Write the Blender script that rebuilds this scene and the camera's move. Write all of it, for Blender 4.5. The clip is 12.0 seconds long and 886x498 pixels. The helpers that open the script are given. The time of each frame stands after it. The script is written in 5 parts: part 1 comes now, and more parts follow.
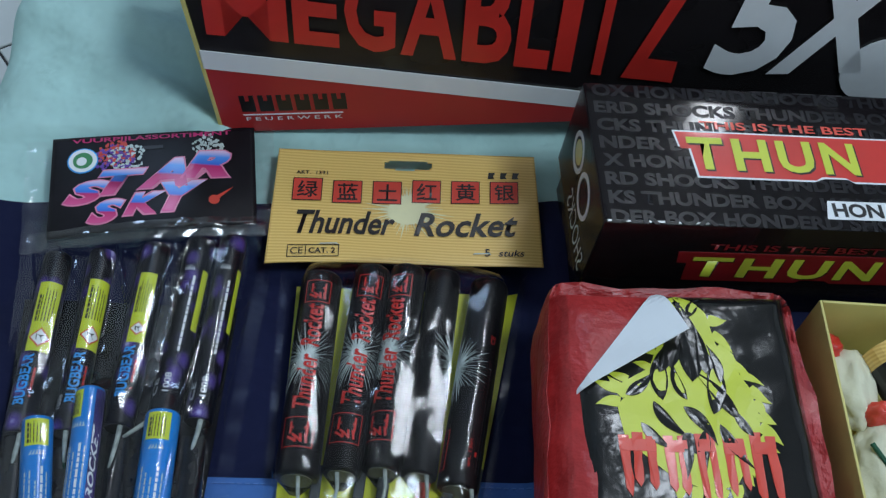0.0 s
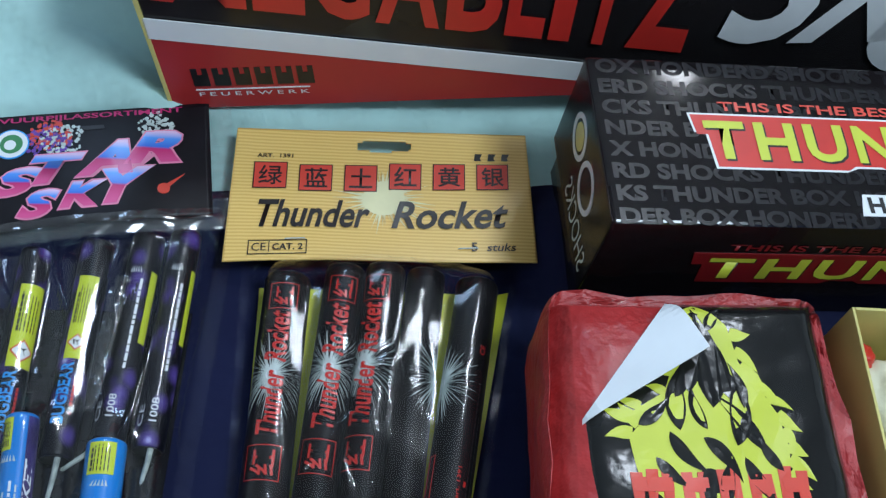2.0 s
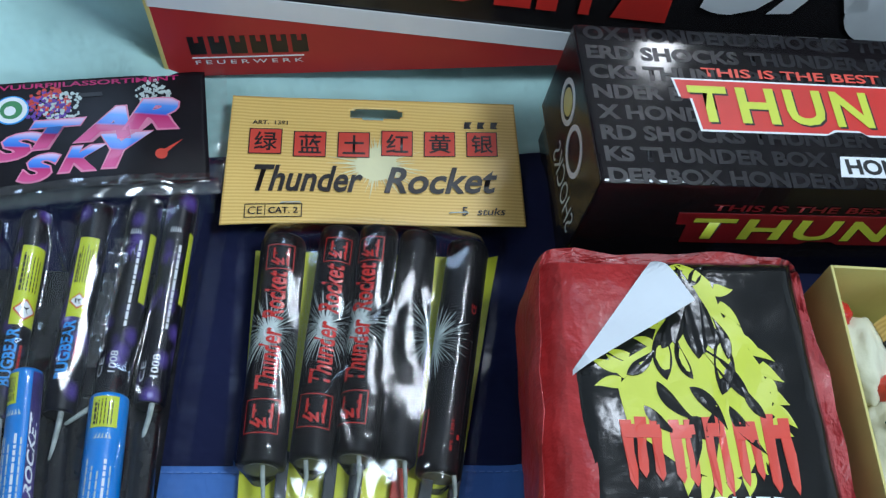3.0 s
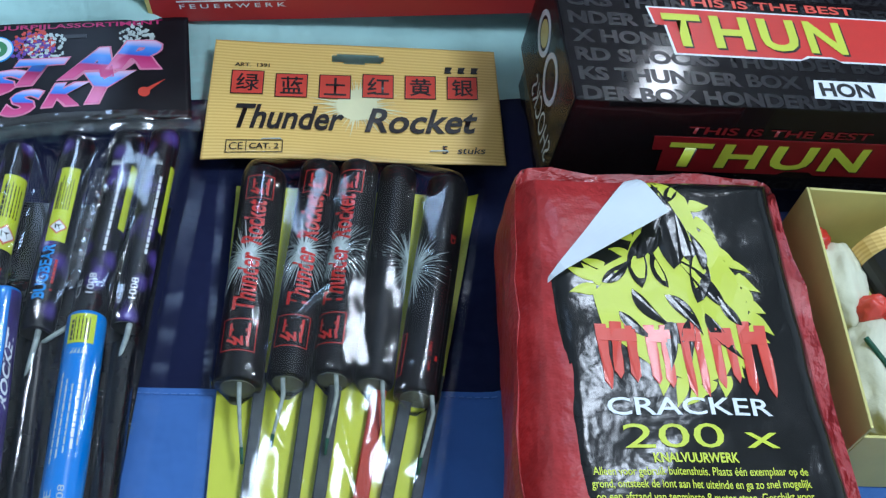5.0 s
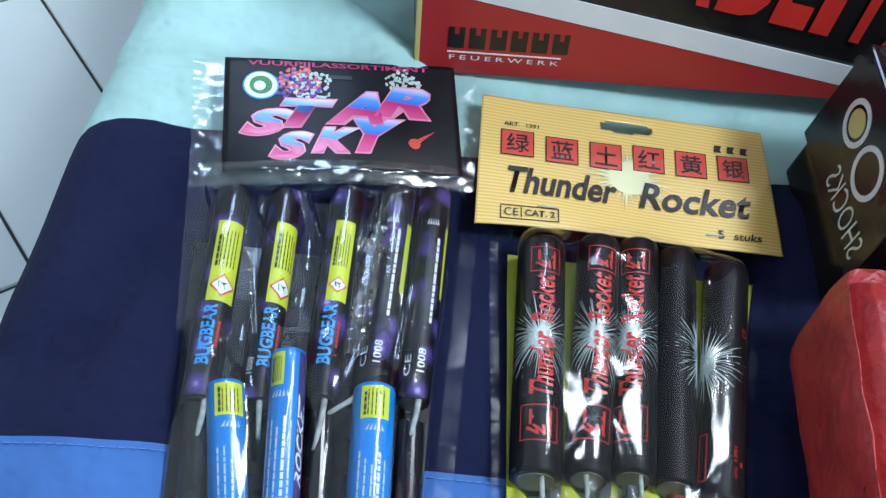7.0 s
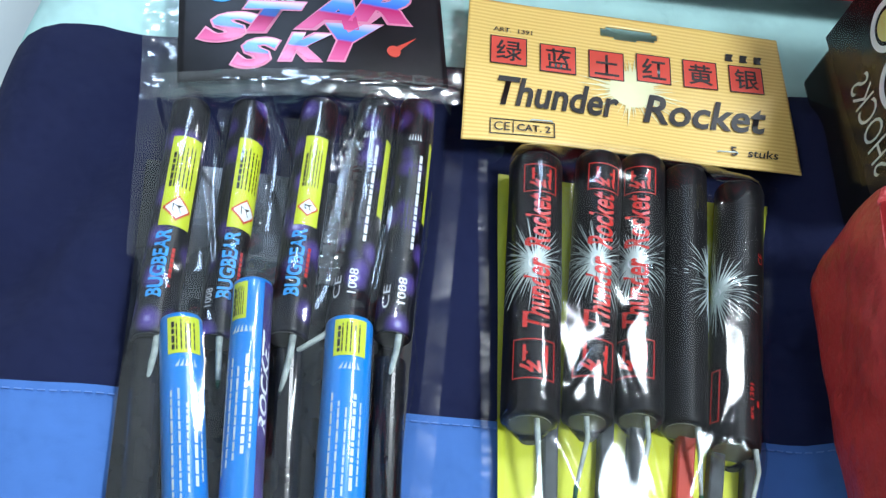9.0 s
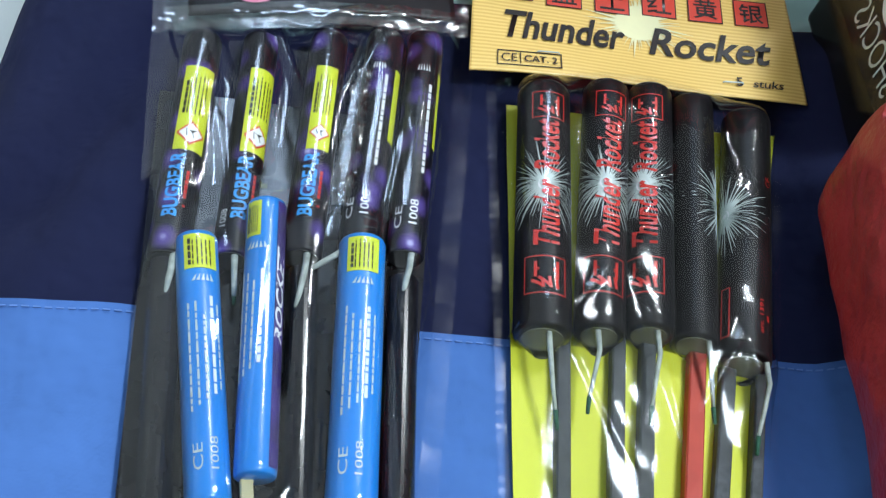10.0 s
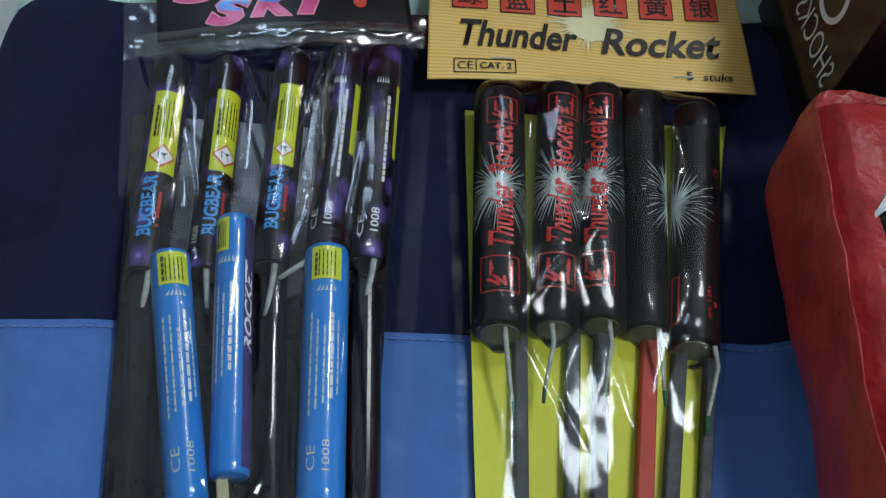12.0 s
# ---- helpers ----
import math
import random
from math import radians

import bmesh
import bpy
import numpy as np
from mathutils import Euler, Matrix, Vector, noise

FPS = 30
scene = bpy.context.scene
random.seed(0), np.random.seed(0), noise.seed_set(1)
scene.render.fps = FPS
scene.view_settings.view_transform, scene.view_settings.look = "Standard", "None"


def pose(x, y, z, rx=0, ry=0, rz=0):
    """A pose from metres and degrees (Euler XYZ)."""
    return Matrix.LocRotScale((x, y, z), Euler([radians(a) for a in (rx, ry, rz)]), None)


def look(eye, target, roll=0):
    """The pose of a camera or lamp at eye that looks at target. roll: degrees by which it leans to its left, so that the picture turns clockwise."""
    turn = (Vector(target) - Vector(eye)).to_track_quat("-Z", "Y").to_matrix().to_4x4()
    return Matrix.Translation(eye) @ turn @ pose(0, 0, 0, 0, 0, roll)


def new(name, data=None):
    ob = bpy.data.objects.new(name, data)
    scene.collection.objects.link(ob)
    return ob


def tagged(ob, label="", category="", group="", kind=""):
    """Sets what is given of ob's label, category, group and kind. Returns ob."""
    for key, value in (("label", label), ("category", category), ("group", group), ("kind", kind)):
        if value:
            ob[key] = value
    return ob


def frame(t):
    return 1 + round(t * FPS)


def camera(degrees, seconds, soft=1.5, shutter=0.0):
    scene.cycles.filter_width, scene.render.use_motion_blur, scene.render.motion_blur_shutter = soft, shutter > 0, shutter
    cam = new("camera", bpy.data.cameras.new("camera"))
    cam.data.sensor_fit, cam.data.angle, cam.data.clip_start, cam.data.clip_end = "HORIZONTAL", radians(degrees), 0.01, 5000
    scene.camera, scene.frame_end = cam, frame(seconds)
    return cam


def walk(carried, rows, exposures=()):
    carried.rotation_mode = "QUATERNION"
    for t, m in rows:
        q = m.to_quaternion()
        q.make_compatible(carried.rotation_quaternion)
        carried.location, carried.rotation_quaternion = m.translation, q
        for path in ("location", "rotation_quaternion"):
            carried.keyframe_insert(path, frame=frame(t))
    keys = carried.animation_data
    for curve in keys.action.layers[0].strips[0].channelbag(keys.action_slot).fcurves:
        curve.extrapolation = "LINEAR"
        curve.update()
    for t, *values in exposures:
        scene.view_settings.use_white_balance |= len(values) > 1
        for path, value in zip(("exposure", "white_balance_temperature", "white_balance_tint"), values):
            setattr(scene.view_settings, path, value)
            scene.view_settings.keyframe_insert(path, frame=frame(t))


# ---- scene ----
cam = camera(42, 12.0, soft=1.3)
PATH = [
    (0, (0.0145, -0.3013, 0.4705), (0.0823, 0.0039, 0.0235), 12.91),
    (0.5, (0.0158, -0.2612, 0.4491), (0.0870, 0.0064, 0.0225), 15.62),
    (1, (0.0167, -0.2443, 0.4447), (0.0918, 0.0128, 0.0223), 16.42),
    (1.5, (0.0132, -0.2380, 0.4339), (0.0888, 0.0093, 0.0216), 16.91),
    (2, (0.0146, -0.2433, 0.4321), (0.0902, 0.0032, 0.0216), 16.48),
    (2.5, (0.0164, -0.2538, 0.4204), (0.0926, -0.0092, 0.0210), 15.91),
    (3, (0.0062, -0.2618, 0.4352), (0.0926, -0.0151, 0.0218), 18.28),
    (3.2, (0.0053, -0.2600, 0.4320), (0.0897, -0.0183, 0.0216), 17.87),
    (4.8, (0.0182, -0.2957, 0.4111), (0.0980, -0.0436, 0.0205), 16.21),
    (5, (0.0184, -0.3101, 0.4098), (0.0995, -0.0482, 0.0205), 16.20),
    (5.5, (-0.0135, -0.3389, 0.4171), (0.0654, -0.0652, 0.0208), 16.79),
    (6, (-0.0677, -0.3179, 0.4236), (0.0102, -0.0376, 0.0212), 19.31),
    (6.5, (-0.1023, -0.2939, 0.3949), (-0.0147, -0.0188, 0.0198), 21.61),
    (8.3, (-0.0946, -0.2413, 0.3402), (-0.0114, -0.0128, 0.0170), 23.46),
    (8.5, (-0.0948, -0.2396, 0.3395), (-0.0128, -0.0227, 0.0170), 24.67),
    (9, (-0.0884, -0.2539, 0.3260), (-0.0096, -0.0511, 0.0163), 24.16),
    (9.5, (-0.0904, -0.2568, 0.3260), (-0.0102, -0.0587, 0.0163), 24.08),
    (10, (-0.0874, -0.2803, 0.3144), (-0.0139, -0.0816, 0.0157), 22.45),
    (10.5, (-0.0849, -0.2890, 0.3115), (-0.0153, -0.1010, 0.0155), 21.34),
    (11, (-0.0850, -0.2857, 0.3163), (-0.0152, -0.0974, 0.0158), 21.55),
    (11.5, (-0.0823, -0.2789, 0.3272), (-0.0097, -0.0853, 0.0164), 20.37),
    (12, (-0.0710, -0.2865, 0.3413), (-0.0004, -0.0799, 0.0171), 18.57),
]
walk(cam, [(t, look(e, g, r)) for t, e, g, r in PATH], exposures=[(0, -0.42, 5850, 10), (1, -0.12, 5800, 10), (3, 0.03, 5750, 10), (5, 0.1, 5500, 10), (6.5, 0.42, 5700, 10), (8.5, 0.8, 6000, 10), (9.5, 0.85, 6050, 10), (10.5, 0.2, 6350, 10), (12, -0.4, 6400, 10)])

# ---------------- world and light ----------------
world = bpy.data.worlds.new("world")
scene.world = world
world.use_nodes = True
sky = world.node_tree.nodes.new("ShaderNodeTexSky")
sky.sky_type, sky.sun_disc = "NISHITA", False
sky.sun_elevation, sky.sun_rotation = radians(30), radians(-60)
world.node_tree.links.new(sky.outputs[0], world.node_tree.nodes["Background"].inputs[0])
world.node_tree.nodes["Background"].inputs[1].default_value = 0.08


def area_lamp(name, eye, target, sx, sy, watts, color):
    data = bpy.data.lights.new(name, "AREA")
    data.shape, data.size, data.size_y, data.energy, data.color = "RECTANGLE", sx, sy, watts, color
    ob = new(name, data)
    ob.matrix_world = look(eye, target)
    return ob


area_lamp("ceiling_lamp", (0.72, -0.42, 2.04), (0.2, 0.0, 0), 0.40, 0.60, 28, (0.84, 0.96, 1.0))
area_lamp("third_lamp", (0.74, 0.92, 2.02), (0.3, 0.2, 0), 0.26, 0.34, 9, (0.95, 0.99, 1.0))
area_lamp("second_lamp", (1.12, 1.75, 2.0), (0.4, 0.4, 0), 0.09, 0.16, 1.7, (1.0, 0.99, 0.97))
area_lamp("window_light", (-0.10, 1.58, 1.98), (-0.1, 0.4, 0), 0.55, 0.40, 8, (0.58, 0.76, 1.0))


# ---------------- materials ----------------
def tex_nodes(m):
    nt = m.node_tree
    return nt, nt.nodes, nt.links, nt.nodes["Principled BSDF"]


def mat(name, color, rough=0.5, metal=0.0, vary=0.12, scale=60.0, bump=0.0, bscale=400.0, coat=0.0, spec=0.5, detail=4.0):
    m = bpy.data.materials.new(name)
    m.use_nodes = True
    nt, n, l, p = tex_nodes(m)
    p.inputs["Roughness"].default_value, p.inputs["Metallic"].default_value = rough, metal
    p.inputs["Coat Weight"].default_value, p.inputs["Coat Roughness"].default_value = coat, 0.06
    p.inputs["Specular IOR Level"].default_value = spec
    co = n.new("ShaderNodeTexCoord")
    a = n.new("ShaderNodeTexNoise")
    a.inputs["Scale"].default_value, a.inputs["Detail"].default_value = scale, detail
    l.new(co.outputs["Object"], a.inputs["Vector"])
    r = n.new("ShaderNodeValToRGB")
    r.color_ramp.elements[0].position, r.color_ramp.elements[1].position = 0.3, 0.7
    lo = [max(0, c * (1 - vary)) for c in color]
    hi = [min(1, c * (1 + vary)) for c in color]
    r.color_ramp.elements[0].color, r.color_ramp.elements[1].color = (*lo, 1), (*hi, 1)
    l.new(a.outputs["Fac"], r.inputs["Fac"])
    l.new(r.outputs["Color"], p.inputs["Base Color"])
    if bump:
        b = n.new("ShaderNodeTexNoise")
        b.inputs["Scale"].default_value, b.inputs["Detail"].default_value = bscale, 5
        l.new(co.outputs["Object"], b.inputs["Vector"])
        bn = n.new("ShaderNodeBump")
        bn.inputs["Strength"].default_value, bn.inputs["Distance"].default_value = 1.0, bump
        l.new(b.outputs["Fac"], bn.inputs["Height"])
        l.new(bn.outputs["Normal"], p.inputs["Normal"])
    return m


def cloth(name, color, stain=None):
    m = mat(name, color, rough=0.9, vary=0.10, scale=25, spec=0.25)
    nt, n, l, p = tex_nodes(m)
    co = n.new("ShaderNodeTexCoord")
    heights = []
    for axis in ("X", "Y"):
        w = n.new("ShaderNodeTexWave")
        w.bands_direction = axis
        w.inputs["Scale"].default_value, w.inputs["Distortion"].default_value = 1300, 2.5
        l.new(co.outputs["Object"], w.inputs["Vector"])
        heights.append(w)
    ad = n.new("ShaderNodeMath")
    l.new(heights[0].outputs["Fac"], ad.inputs[0])
    l.new(heights[1].outputs["Fac"], ad.inputs[1])
    bn = n.new("ShaderNodeBump")
    bn.inputs["Strength"].default_value, bn.inputs["Distance"].default_value = 0.5, 0.0002
    l.new(ad.outputs[0], bn.inputs["Height"])
    cr = n.new("ShaderNodeTexNoise")
    cr.inputs["Scale"].default_value, cr.inputs["Detail"].default_value = 17, 4
    l.new(co.outputs["Object"], cr.inputs["Vector"])
    b2 = n.new("ShaderNodeBump")
    b2.inputs["Strength"].default_value, b2.inputs["Distance"].default_value = 0.9, 0.013
    l.new(cr.outputs["Fac"], b2.inputs["Height"])
    l.new(bn.outputs["Normal"], b2.inputs["Normal"])
    l.new(b2.outputs["Normal"], p.inputs["Normal"])
    return m


def film_mat(name, tint=(1, 1, 1), ior=1.42, gloss=0.0, rough=0.035, bump=0.00035, bscale=55):
    m = bpy.data.materials.new(name)
    m.use_nodes = True
    nt = m.node_tree
    n, l = nt.nodes, nt.links
    n.remove(n["Principled BSDF"])
    tr = n.new("ShaderNodeBsdfTransparent")
    tr.inputs[0].default_value = (*tint, 1)
    gl = n.new("ShaderNodeBsdfGlossy")
    gl.inputs["Roughness"].default_value = rough
    co = n.new("ShaderNodeTexCoord")
    ns = n.new("ShaderNodeTexNoise")
    ns.inputs["Scale"].default_value, ns.inputs["Detail"].default_value, ns.inputs["Distortion"].default_value = bscale, 3, 0.8
    l.new(co.outputs["Object"], ns.inputs["Vector"])
    bn = n.new("ShaderNodeBump")
    bn.inputs["Strength"].default_value, bn.inputs["Distance"].default_value = 1.0, bump
    l.new(ns.outputs["Fac"], bn.inputs["Height"])
    l.new(bn.outputs["Normal"], gl.inputs["Normal"])
    fr = n.new("ShaderNodeFresnel")
    fr.inputs["IOR"].default_value = ior
    ad = n.new("ShaderNodeMath")
    ad.operation = "ADD"
    ad.inputs[1].default_value = gloss
    l.new(fr.outputs[0], ad.inputs[0])
    mx = n.new("ShaderNodeMixShader")
    l.new(ad.outputs[0], mx.inputs[0])
    l.new(tr.outputs[0], mx.inputs[1])
    l.new(gl.outputs[0], mx.inputs[2])
    l.new(mx.outputs[0], n["Material Output"].inputs["Surface"])
    return m


def galaxy_mat(name):
    """Black printed paper with soft violet and white specks."""
    m = mat(name, (0.006, 0.006, 0.009), rough=0.36, spec=0.3, vary=0.3)
    nt, n, l, p = tex_nodes(m)
    co = n.new("ShaderNodeTexCoord")
    v = n.new("ShaderNodeTexVoronoi")
    v.inputs["Scale"].default_value = 88
    l.new(co.outputs["Object"], v.inputs["Vector"])
    r = n.new("ShaderNodeValToRGB")
    e = r.color_ramp.elements
    e[0].position, e[0].color = 0.0, (0.62, 0.60, 0.95, 1)
    e[1].position, e[1].color = 0.46, (0.006, 0.006, 0.010, 1)
    k = e.new(0.16)
    k.color = (0.10, 0.06, 0.28, 1)
    l.new(v.outputs["Distance"], r.inputs["Fac"])
    l.new(r.outputs["Color"], p.inputs["Base Color"])
    return m


def kraft_mat(name):
    m = mat(name, (0.66, 0.42, 0.13), rough=0.34, coat=0.2, vary=0.08, scale=30)
    nt, n, l, p = tex_nodes(m)
    co = n.new("ShaderNodeTexCoord")
    w = n.new("ShaderNodeTexWave")
    w.bands_direction = "Y"
    w.inputs["Scale"].default_value, w.inputs["Distortion"].default_value, w.inputs["Detail"].default_value = 190, 1.2, 1
    w.inputs["Detail Scale"].default_value = 0.6
    l.new(co.outputs["Object"], w.inputs["Vector"])
    r = n.new("ShaderNodeValToRGB")
    e = r.color_ramp.elements
    e[0].color, e[1].color = (0.73, 0.46, 0.115, 1), (0.86, 0.60, 0.19, 1)
    e[0].position, e[1].position = 0.2, 0.75
    l.new(w.outputs["Fac"], r.inputs["Fac"])
    l.new(r.outputs["Color"], p.inputs["Base Color"])
    return m


def gradient_mat(name, axis, lo, hi, stops):
    """Printed colour bands along one axis of the object."""
    m = mat(name, (0.5, 0.5, 0.5), rough=0.35, coat=0.3)
    nt, n, l, p = tex_nodes(m)
    co = n.new("ShaderNodeTexCoord")
    sp = n.new("ShaderNodeSeparateXYZ")
    l.new(co.outputs["Object"], sp.inputs[0])
    mr = n.new("ShaderNodeMapRange")
    mr.inputs["From Min"].default_value, mr.inputs["From Max"].default_value = lo, hi
    l.new(sp.outputs[axis], mr.inputs["Value"])
    r = n.new("ShaderNodeValToRGB")
    e = r.color_ramp.elements
    e[0].position, e[0].color = stops[0][0], (*stops[0][1], 1)
    e[1].position, e[1].color = stops[-1][0], (*stops[-1][1], 1)
    for q, c in stops[1:-1]:
        e.new(q).color = (*c, 1)
    l.new(mr.outputs[0], r.inputs["Fac"])
    l.new(r.outputs["Color"], p.inputs["Base Color"])
    return m


M = {}
M["mint"] = cloth("mint_cotton", (0.50, 0.74, 0.71))
M["navy"] = cloth("navy_cotton", (0.009, 0.012, 0.048))
M["sky"] = cloth("light_blue_cotton", (0.080, 0.185, 0.50))
M["lilac"] = cloth("grey_lilac_cotton", (0.22, 0.24, 0.42))
M["thread"] = mat("thread", (0.12, 0.23, 0.55), 0.8)
M["tile"] = mat("white_tile", (0.62, 0.66, 0.66), 0.25, vary=0.04, scale=8, bump=0.0004, bscale=25)
M["grout"] = mat("grout", (0.05, 0.05, 0.05), 0.9, vary=0.3)
M["plaster"] = mat("plaster", (0.80, 0.80, 0.78), 0.9, vary=0.04, scale=4, bump=0.0005, bscale=150)
M["mattress"] = mat("mattress_cloth", (0.55, 0.55, 0.6), 0.9, bump=0.001, bscale=200)
M["black_gloss"] = mat("black_gloss_board", (0.010, 0.008, 0.009), 0.07, vary=0.2, scale=12, bump=0.00005, bscale=40, spec=0.32)
M["black_card"] = mat("black_card", (0.009, 0.009, 0.011), 0.16, spec=0.35, vary=0.3)
M["poster_red"] = mat("poster_red", (0.42, 0.028, 0.028), 0.36, spec=0.4, vary=0.08, scale=20, bump=0.0001, bscale=40)
M["poster_black"] = mat("poster_black", (0.014, 0.012, 0.013), 0.20, vary=0.25, scale=14, bump=0.0001, bscale=30, spec=0.35)
M["poster_white"] = mat("poster_white", (0.80, 0.82, 0.84), 0.25, coat=0.3, vary=0.03)
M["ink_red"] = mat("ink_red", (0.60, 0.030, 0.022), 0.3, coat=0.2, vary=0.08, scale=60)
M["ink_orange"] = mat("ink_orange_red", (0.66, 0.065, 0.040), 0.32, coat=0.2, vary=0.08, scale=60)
# the red print again, darkened in its colour for the crate's shaded front
M["ink_red_shaded"] = mat("ink_red_shaded", (0.22, 0.010, 0.012), 0.35, vary=0.15)
M["ink_black"] = mat("ink_black", (0.010, 0.010, 0.011), 0.35, vary=0.2)
M["ink_grey"] = mat("ink_grey", (0.019, 0.018, 0.020), 0.35, vary=0.2, scale=80)
M["ink_ghost"] = mat("dim_grey_ink", (0.015, 0.014, 0.016), 0.22, spec=0.3)
M["ink_white"] = mat("ink_white", (0.78, 0.80, 0.82), 0.35, vary=0.04)
M["ink_yellow"] = mat("ink_yellow", (0.58, 0.63, 0.05), 0.35, vary=0.06, scale=40)
M["ink_lime"] = mat("ink_lime", (0.60, 0.66, 0.03), 0.4, vary=0.06, scale=40)
M["ink_cream"] = mat("ink_cream", (0.80, 0.76, 0.45), 0.4, vary=0.08)
M["ink_blue"] = mat("ink_blue", (0.05, 0.34, 0.80), 0.35, vary=0.06)
M["ink_silver"] = mat("ink_silver", (0.55, 0.62, 0.60), 0.35, vary=0.15, scale=200)
M["ink_green"] = mat("ink_green", (0.05, 0.22, 0.08), 0.4)
M["blue_paper"] = mat("blue_paper", (0.015, 0.22, 0.66), 0.28, coat=0.35, vary=0.08, scale=30, bump=0.0002, bscale=120)
M["yellow_card"] = mat("yellow_card", (0.62, 0.64, 0.025), 0.5, vary=0.05, scale=20)
M["paper"] = mat("white_paper", (0.76, 0.80, 0.84), 0.6, vary=0.02)
M["red_film"] = mat("red_wrap", (0.40, 0.032, 0.032), 0.36, coat=0.05, vary=0.18, scale=60, bump=0.0075, bscale=32, spec=0.4, detail=6)
M["label_black"] = mat("black_label", (0.010, 0.010, 0.010), 0.16, vary=0.2, scale=40, bump=0.0030, bscale=16, spec=0.40)
M["end_gloss"] = mat("glossy_end_print", (0.012, 0.010, 0.014), 0.26, spec=0.15, vary=0.3)
M["straw_card"] = mat("straw_card", (0.62, 0.55, 0.18), 0.5, vary=0.08, scale=40, bump=0.0001, bscale=300)
M["cream_cloth"] = mat("cream_cloth", (0.70, 0.68, 0.50), 0.8, vary=0.06, bump=0.001, bscale=120)
M["kraft"] = kraft_mat("kraft_card")
M["galaxy"] = galaxy_mat("galaxy_print")
M["tube_black"] = mat("black_tube_paper", (0.009, 0.008, 0.009), 0.40, spec=0.18, vary=0.3, scale=120)
M["stick"] = mat("dark_wood_stick", (0.055, 0.06, 0.065), 0.7, vary=0.35, scale=300, bump=0.0003, bscale=500)
M["stick_red"] = mat("red_stick", (0.42, 0.05, 0.03), 0.6, vary=0.2)
M["wood"] = mat("pale_wood", (0.62, 0.55, 0.30), 0.7, vary=0.15, scale=200)
M["fuse"] = mat("fuse_paper", (0.40, 0.44, 0.40), 0.8, vary=0.3, scale=300, bump=0.0003, bscale=900)
M["fuse_tip"] = mat("fuse_tip", (0.02, 0.09, 0.05), 0.8)
M["clay"] = mat("grey_clay", (0.15, 0.15, 0.10), 0.8, vary=0.15, scale=300)
M["film"] = film_mat("clear_film", gloss=0.006, rough=0.07, bump=0.0003, bscale=24)
M["film_soft"] = film_mat("clear_film_wrinkled", gloss=0.025, rough=0.08, bump=0.0004, bscale=22)
M["black_print"] = mat("black_print_card", (0.010, 0.009, 0.012), 0.34, spec=0.22, vary=0.3)
M["film_fold"] = film_mat("clear_film_fold", gloss=0.08, rough=0.13, bump=0.0006, bscale=45)
M["film_rim"] = film_mat("clear_film_rim", ior=1.22, gloss=0.006, rough=0.2, bump=0.0002, bscale=30)
M["wrap"] = film_mat("shrink_wrap", ior=1.06, gloss=0.03, rough=0.10, bump=0.0004, bscale=30)


# ---------------- builders ----------------
def base(name, x, y, z, label, category, group="", kind=""):
    ob = new(name)
    ob.empty_display_size = 0.02
    ob.location = (x, y, z)
    return tagged(ob, label, category, group, kind)


def where(ob):
    v = Vector((0, 0, 0))
    while ob:
        v, ob = v + ob.location, ob.parent
    return v


def part(name, bm, material, parent, label="", smooth=False):
    """Links a bmesh, given in world coordinates, as one mesh under a thing or a part."""
    me = bm
    if isinstance(bm, bmesh.types.BMesh):
        me = bpy.data.meshes.new(name)
        bm.to_mesh(me)
        bm.free()
    if smooth:
        me.shade_smooth()
    me.materials.clear()
    me.materials.append(material)
    ob = new(name, me)
    if parent:
        ob.parent = parent
        o = where(parent)
        me.transform(Matrix.Translation(-o))
    if label:
        ob["label"] = label
    return ob


def mesh_of(verts, faces, name="mesh"):
    me = bpy.data.meshes.new(name)
    me.from_pydata([tuple(v) for v in verts], [], faces)
    me.update()
    return me


def block(x0, y0, z0, x1, y1, z1, bevel=0.0, seg=2):
    bm = bmesh.new()
    bmesh.ops.create_cube(bm, size=1)
    for v in bm.verts:
        v.co = Vector(((x0 + x1) / 2 + v.co.x * (x1 - x0), (y0 + y1) / 2 + v.co.y * (y1 - y0), (z0 + z1) / 2 + v.co.z * (z1 - z0)))
    if bevel:
        bmesh.ops.bevel(bm, geom=bm.edges[:], offset=bevel, segments=seg, affect="EDGES", profile=0.5)
    return bm


def turned(bm, m):
    (bm.transform if isinstance(bm, bmesh.types.BMesh) else bm.transform)(m)
    return bm


def sheet_mesh(nu, nv, f, closed=False):
    """A grid of quads whose points are f(u, v), with u and v from 0 to 1."""
    verts = [f(i / nu, j / nv) for j in range(nv + 1) for i in range(nu + 1)]
    w = nu + 1
    faces = [(j * w + i, j * w + i + 1, (j + 1) * w + i + 1, (j + 1) * w + i) for j in range(nv) for i in range(nu)]
    return mesh_of(verts, faces)


def slab(points, h, place):
    """A thin flat shape with the outline points, h thick, mapped by place(u, v, w)."""
    n = len(points)
    verts = [place(u, v, h) for u, v in points] + [place(u, v, 0) for u, v in points]
    faces = [tuple(range(n)), tuple(range(2 * n - 1, n - 1, -1))] + [(i, i + n, (i + 1) % n + n, (i + 1) % n) for i in range(n)]
    return mesh_of(verts, faces)


def joined(meshes):
    verts, faces = [], []
    for me in meshes:
        k = len(verts)
        verts += [v.co.copy() for v in me.vertices]
        faces += [tuple(i + k for i in p.vertices) for p in me.polygons]
    return mesh_of(verts, faces)


